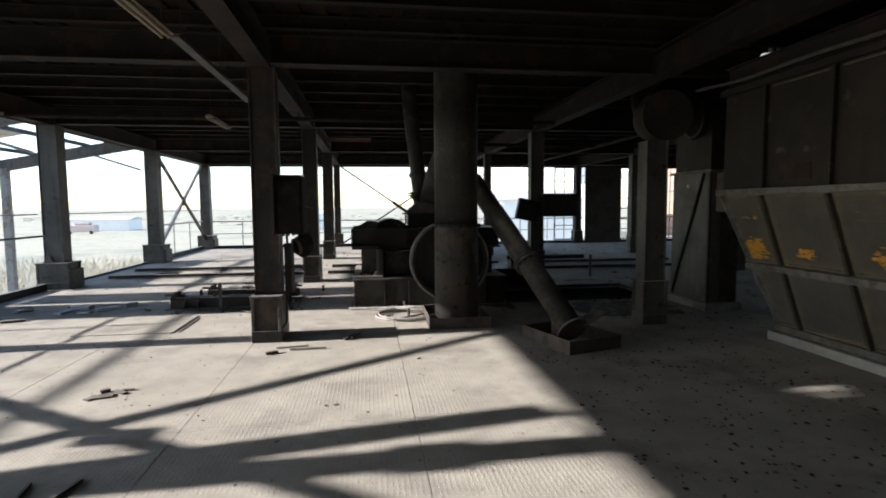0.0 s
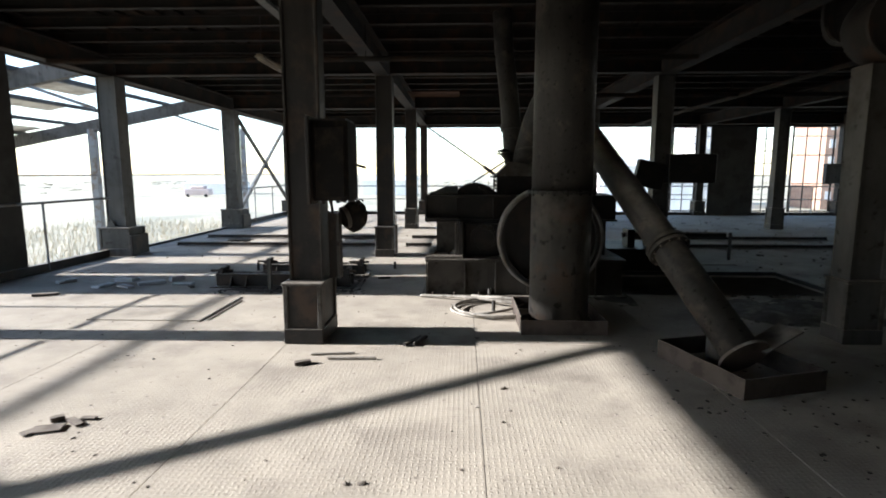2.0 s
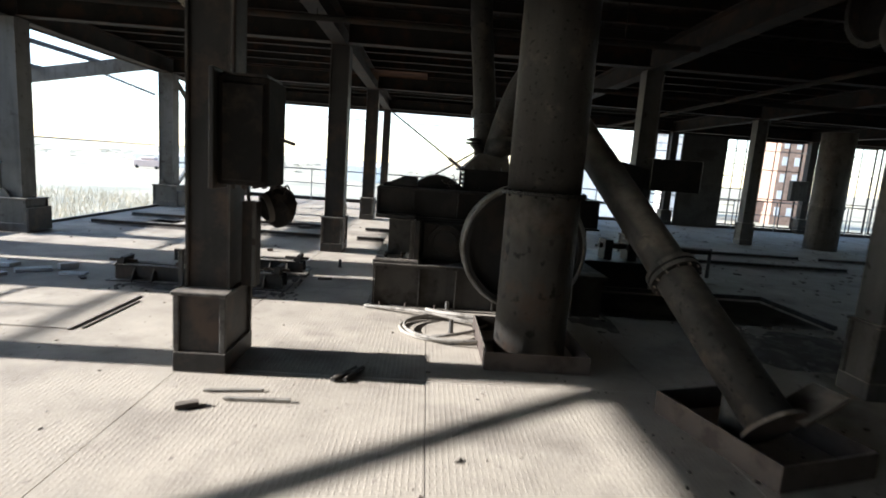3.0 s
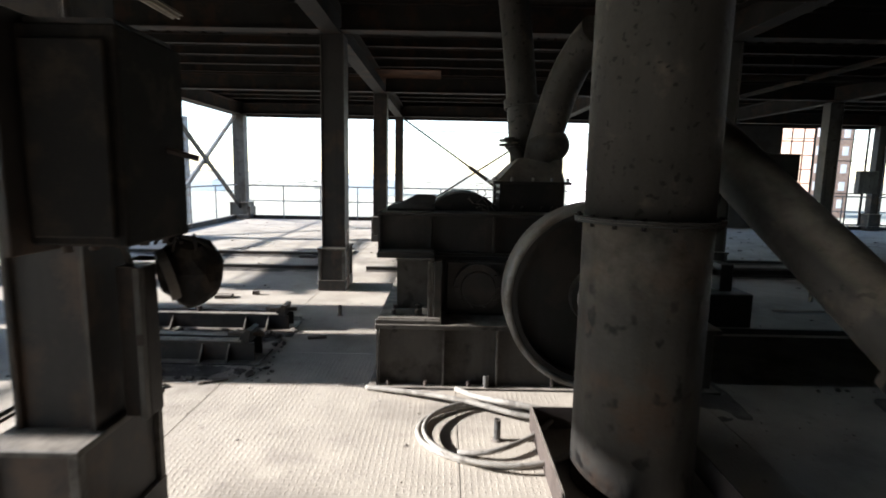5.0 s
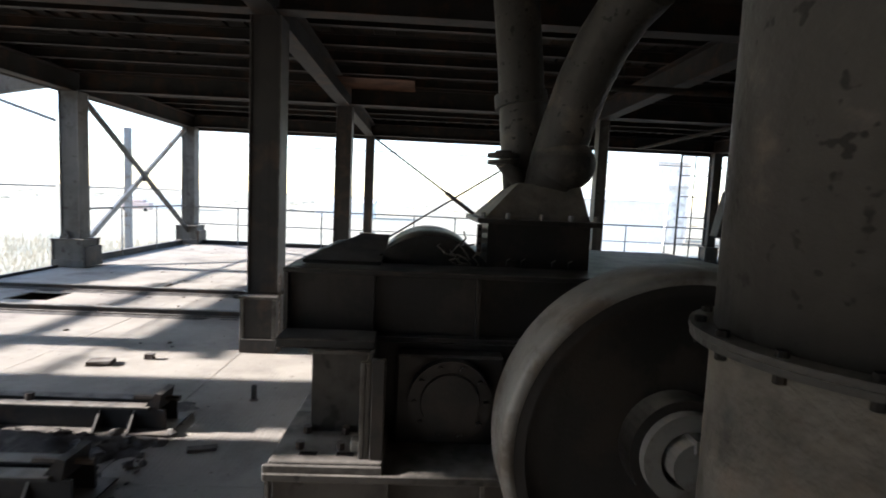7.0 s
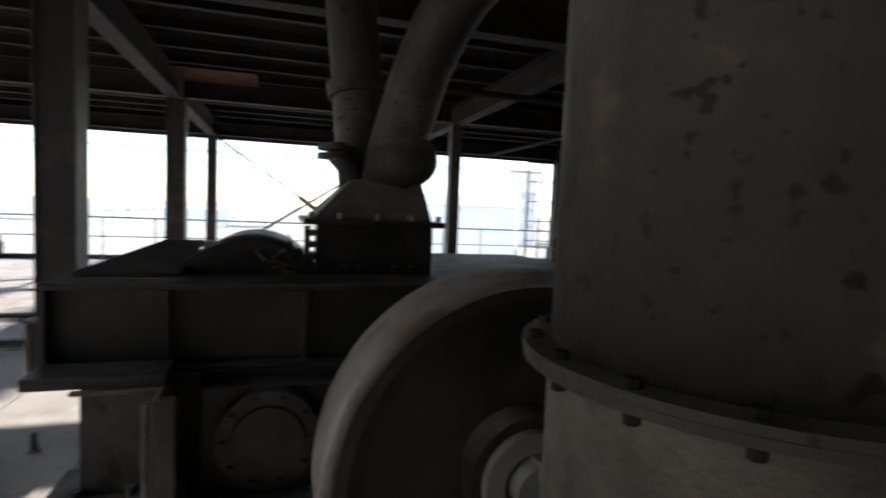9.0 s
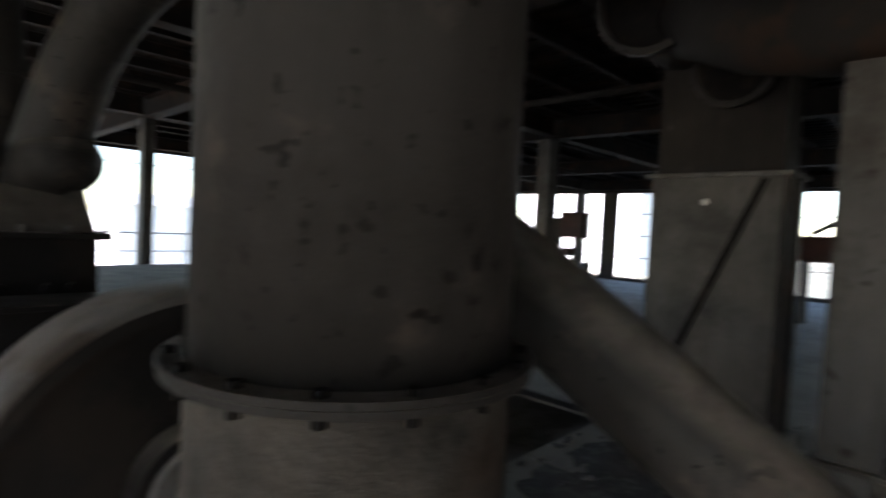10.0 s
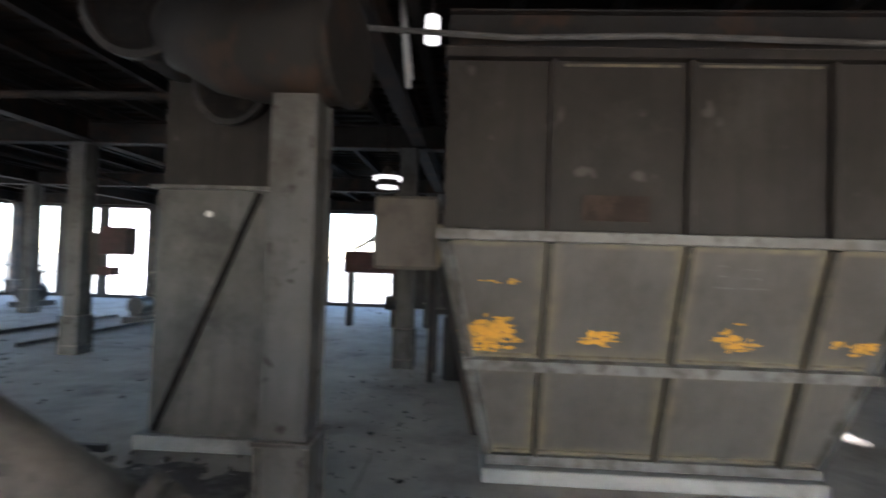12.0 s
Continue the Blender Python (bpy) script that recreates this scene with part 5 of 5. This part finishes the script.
for x, y, l, w, h, t in ((-0.75, 6.55, 0.42, 0.03, 0.02, 3), (-0.95, 6.68, 0.38, 0.025, 0.015, 8), (-1.15, 6.42, 0.14, 0.05, 0.03, 30), (-2.44, 5.17, 0.17, 0.10, 0.012, 20), (-2.33, 5.27, 0.16, 0.05, 0.014, -35), (-2.52, 5.13, 0.10, 0.07, 0.010, 60), (-2.28, 5.33, 0.10, 0.04, 0.012, 5), (-2.47, 5.30, 0.08, 0.05, 0.03, 40),
                          (-1.85, 3.42, 0.25, 0.02, 0.02, 75), (-2.1, 3.45, 0.2, 0.018, 0.018, 100), (-2.0, 9.05, 0.30, 0.06, 0.02, -35), (-1.55, 9.1, 0.22, 0.05, 0.012, 25), (-1.0, 10.25, 0.18, 0.06, 0.02, 15), (-2.6, 11.9, 0.2, 0.14, 0.04, 10),
                          (-2.25, 12.1, 0.08, 0.06, 0.05, 0), (-1.75, 15.2, 0.3, 0.10, 0.06, -40), (-2.4, 15.3, 0.25, 0.15, 0.05, 5), (-4.9, 9.9, 0.32, 0.16, 0.05, -10), (-4.4, 9.7, 0.36, 0.14, 0.04, 35), (-5.0, 9.5, 0.3, 0.13, 0.03, 80), (-3.9, 9.65, 0.28, 0.1, 0.03, 10), (-5.4, 8.9, 0.3, 0.09, 0.03, 20), (-4.15, 9.95, 0.2, 0.1, 0.07, 50), (-4.65, 9.45, 0.24, 0.1, 0.03, -25), (-5.15, 10.15, 0.2, 0.12, 0.02, 15), (-5.75, 9.75, 0.26, 0.1, 0.04, 65), (-3.7, 9.5, 0.14, 0.06, 0.02, -50)):
    pale = y > 9.4 and x < -3.8
    stick = abs(y - 6.6) < 0.2 and w < 0.04
    scrap(x, y, l, w, h, t, M_WHITE if pale else M_HOSE if stick else M_RUST, "pale flat scrap of board on the floor" if pale else "thin pale stick lying on the dusty floor" if stick else "rusty flat scrap lying on the dusty floor", "board_scrap" if pale else "metal_scrap")
for k, (dx, t, l) in enumerate(((0.0, 62, 0.30), (0.035, 55, 0.33), (0.07, 70, 0.27))):
    solid("pipe_offcut", tube((-0.26 + dx - 0.5 * l * math.cos(radians(t)), 7.06 - 0.5 * l * math.sin(radians(t)), 0.02), (-0.26 + dx + 0.5 * l * math.cos(radians(t)), 7.06 + 0.5 * l * math.sin(radians(t)), 0.02), 0.016, seg=10), M_COL, "short dark pipe offcut lying on the floor", "pipe", "pipe offcuts")

# chain hanging down the second column
chn = thing("chain", (-1.08, 12.35, 0), "rusty chain hanging down the side of a column", "chain")
for k in range(16):
    bm = bmesh.new()
    z = 0.80 - 0.05 * k + 0.03
    pts = [(-1.06 + 0.014 * math.cos(t) * (1 if k % 2 else 0.1), 12.33 + 0.014 * math.cos(t) * (0.1 if k % 2 else 1), max(0.02, z + 0.03 * math.sin(t))) for t in [2 * math.pi * i / 8 for i in range(9)]]
    part("link", sweep(pts, 0.006, 5), M_RUST, chn)

# ---- distance ----
def barn(x0, y0, x1, y1, h, rise, wall, label, name="barn"):
    g = thing(name, ((x0 + x1) / 2, (y0 + y1) / 2, -4.0), label, "building")
    part("wall", box(x0, y0, -4.0, x1, y1, h), wall, g)
    ym = (y0 + y1) / 2
    part("roof", prism([(x0 - 0.4, y0 - 0.4, h + 0.004), (x0 - 0.4, ym, h + rise), (x0 - 0.4, y1 + 0.4, h + 0.004)], (x1 - x0 + 0.8, 0, 0)), M_SHEET, g)
    n_ = int((x1 - x0) / 0.9)
    for k in range(min(n_, 30)):
        xx = x0 + 0.5 + k * (x1 - x0 - 1) / max(1, n_ - 1)
        part("sheet_rib", box(xx - 0.12, y0 - 0.06, -4.0, xx + 0.12, y0 - 0.003, h - 0.1), wall, g)
    return g


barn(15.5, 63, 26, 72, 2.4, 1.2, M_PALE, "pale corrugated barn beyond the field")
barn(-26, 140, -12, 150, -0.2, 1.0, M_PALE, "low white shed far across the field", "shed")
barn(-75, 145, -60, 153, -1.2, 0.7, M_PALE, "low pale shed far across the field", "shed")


def block(x0, y0, x1, y1, h, mat, nx, nz, label):
    g = thing("far_building", ((x0 + x1) / 2, (y0 + y1) / 2, -4.0), label, "building")
    part("wall", box(x0, y0, -4.0, x1, y1, h), mat, g)
    part("roof", box(x0 - 0.3, y0 - 0.3, h, x1 + 0.3, y1 + 0.3, h + 0.4), M_SHEET, g)
    for i in range(nx):
        for k in range(nz):
            w = (x1 - x0) / nx
            xx, zz = x0 + w * (i + 0.28), -3.0 + (h + 3.0) * k / nz + 0.5
            part("window", box(xx, y0 - 0.05, zz, xx + w * 0.45, y0 - 0.004, zz + (h + 3.0) / nz * 0.5), M_GLASSY, g)


block(38.7, 90, 41.6, 96, 5, M_SHEET, 2, 3, "narrow grey tower block beyond the works")
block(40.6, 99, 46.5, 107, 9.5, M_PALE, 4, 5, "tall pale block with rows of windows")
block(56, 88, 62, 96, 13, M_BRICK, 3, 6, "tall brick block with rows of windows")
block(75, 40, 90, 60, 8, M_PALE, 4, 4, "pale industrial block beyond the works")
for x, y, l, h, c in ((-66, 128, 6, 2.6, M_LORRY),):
    g = thing("parked_truck" if h > 2 else "parked_car", (x, y, -4.0), "haze-paled red lorry parked far across the field" if h > 2 else "small car parked far across the field", "vehicle")
    part("body", box(x, y, -3.6, x + l, y + 2, -4 + h * 0.75, 0.15), c, g)
    part("cab", box(x + l * 0.25, y + 0.1, -4 + h * 0.75, x + l * 0.8, y + 1.9, -4 + h, 0.2), c, g)
    for wx in (x + 0.8, x + l - 0.8):
        part("wheel", tube((wx, y - 0.02, -3.62), (wx, y + 0.3, -3.62), 0.38, seg=16), M_RUBBER, g)
# reeds along the edge of the works
rng = random.Random(12)
bm = bmesh.new()
for _ in range(9000):
    x, y = -11 - rng.random() ** 1.5 * 30, rng.uniform(8, 60)
    h = rng.uniform(0.4, 1.25)
    lean_ = Vector((rng.uniform(-0.3, 0.3), rng.uniform(-0.3, 0.3), h))
    p = Vector((x, y, -4.0))
    w = Vector((rng.uniform(-1, 1), rng.uniform(-1, 1), 0)).normalized() * 0.02
    vs = [bm.verts.new(q) for q in (p - w, p + w, p + lean_ * 0.6 + w * 0.7, p + lean_ + Vector((0.05, 0.05, -0.02)), p + lean_ * 0.6 - w * 0.7)]
    bm.faces.new(vs)
solid("reeds", bm, M_STRAW, "tall dry reeds standing outside the works", "plants", kind="stuff")
bm = bmesh.new()
for _ in range(500):
    a_ = rng.uniform(-1.3, 1.2)
    r_ = rng.uniform(180, 420)
    vs = bmesh.ops.create_icosphere(bm, subdivisions=1, radius=rng.uniform(0.6, 1.3))["verts"]
    bmesh.ops.transform(bm, matrix=Matrix.Translation((r_ * math.sin(a_), r_ * math.cos(a_), -4.0)) @ Matrix.Diagonal((2.4, 2.4, rng.uniform(0.2, 0.5), 1)), verts=vs)
    for v in vs:
        v.co += Vector((rng.uniform(-1, 1), rng.uniform(-1, 1), rng.uniform(-0.25, 0.25)))
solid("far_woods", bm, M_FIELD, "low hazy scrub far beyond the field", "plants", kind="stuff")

def mound(x0, y0, x1, y1, h, seed, label):
    """A low uneven heap of dirt that runs out to nothing at its edge."""
    bm = bmesh.new()
    nx, ny = max(4, int((x1 - x0) / 0.05)), max(4, int((y1 - y0) / 0.05))
    grid = []
    for i in range(nx + 1):
        row = []
        for j in range(ny + 1):
            u, v = i / nx, j / ny
            edge_ = min(u, 1 - u) * min(v, 1 - v) * 4
            q = Vector((x0 + (x1 - x0) * u, y0 + (y1 - y0) * v, seed))
            f = noise.noise(q * 3.0) * 0.6 + noise.noise(q * 9.0) * 0.35 + 0.45
            row.append(bm.verts.new((q.x + 0.03 * noise.noise(q * 7), q.y + 0.03 * noise.noise(q * 8 + Vector((3, 0, 0))), max(-0.004, h * f * min(1, edge_ * 2.2) - 0.004))))
        grid.append(row)
    for i in range(nx):
        for j in range(ny):
            bm.faces.new((grid[i][j], grid[i + 1][j], grid[i + 1][j + 1], grid[i][j + 1]))
    return solid("dirt_heap", bm, M_DIRT, label, "debris", kind="stuff", smooth=True)


mound(-3.4, 9.80, -1.3, 10.52, 0.10, 1.0, "dark dirt drifted between the slide rails")
mound(-3.3, 9.15, -1.2, 9.56, 0.022, 2.0, "thin drift of dirt before the slide rail")
mound(-3.2, 10.75, -1.1, 11.1, 0.018, 3.0, "thin drift of dirt behind the slide rail")
mound(-0.6, 9.0, 0.9, 9.15, 0.02, 4.0, "dirt drifted against the crusher's base")
mound(3.3, 7.7, 5.2, 9.1, 0.05, 5.0, "dark rubble and dirt heaped before the duct")
mound(1.9, 8.5, 2.5, 10.6, 0.05, 6.0, "dark dirt heaped beside the pit")
mound(-6.4, 13.75, -1.7, 13.93, 0.03, 7.0, "dust drifted along the floor rail")
mound(-6.2, 15.25, -1.7, 15.42, 0.03, 8.0, "dust drifted along the floor rail")

# ---- small machines far down the hall ----
def pump(x, y, label):
    g = thing("pump_unit", (x, y, 0), label, "machine", "far pump units")
    part("bed", box(x - 0.6, y - 0.25, 0.0, x + 0.6, y + 0.25, 0.16, 0.01), M_COL, g)
    part("motor", tube((x - 0.5, y, 0.42), (x + 0.05, y, 0.42), 0.2, seg=20), M_MACH, g)
    part("pump_body", tube((x + 0.1, y, 0.42), (x + 0.32, y, 0.42), 0.26, seg=24), M_MACH, g)
    part("riser", tube((x + 0.22, y, 0.5), (x + 0.22, y, 1.05), 0.07, seg=14), M_COL, g)
    part("hand_wheel", hollow((x + 0.22, y - 0.02, 1.08), (x + 0.22, y + 0.02, 1.08), 0.16, 0.03, 24), M_COL, g)
    part("foot", box(x - 0.4, y - 0.18, 0.16, x - 0.1, y + 0.18, 0.26), M_COL, g)
    part("foot", box(x + 0.1, y - 0.18, 0.16, x + 0.3, y + 0.18, 0.22), M_COL, g)


pump(13.9, 14.3, "small dark pump unit on a bed far down the hall")
pump(16.5, 19.5, "small dark pump unit near the end wall")
fc = thing("control_box", (14.4, 23.2, 1.2), "grey control box on the end wall column", "cabinet")
part("body", box(14.0, 23.05, 1.25, 14.62, 23.27, 2.0, 0.01), M_COLG, fc)
part("bracket", box(14.5, 23.2, 1.5, 14.75, 23.268, 1.6), M_COL, fc)

# ---- floor plates ----
HOLES = ((-5.55, 14.62, -4.95, 15.22), (2.45, 9.25, 5.25, 10.68), (4.45, 11.62, 5.15, 11.80))


NX, NY = 15, 10
rng = random.Random(5)
meshes = {}
for i in range(NX):
    for j in range(NY):
        w, d = (X1 - X0) / NX, (Y1 - Y0) / NY
        rects = [(X0 + i * w, Y0 + j * d, X0 + (i + 1) * w, Y0 + (j + 1) * d)]
        for hole in HOLES:
            rects = cut(rects, hole)
        for x0, y0, x1, y1 in rects:
            sx, sy = x1 - x0 - 0.006, y1 - y0 - 0.006
            key = (round(sx, 3), round(sy, 3))
            if key not in meshes:
                me = bpy.data.meshes.new("floor_plate")
                b = box(-sx / 2, -sy / 2, -0.025, sx / 2, sy / 2, 0.0)
                b.to_mesh(me)
                b.free()
                me.materials.append(M_FLOOR)
                meshes[key] = me
            ob = new("floor_plate", meshes[key])
            ob.parent = floor
            ob.location = ((x0 + x1) / 2, (y0 + y1) / 2, -rng.uniform(0, 0.0015))
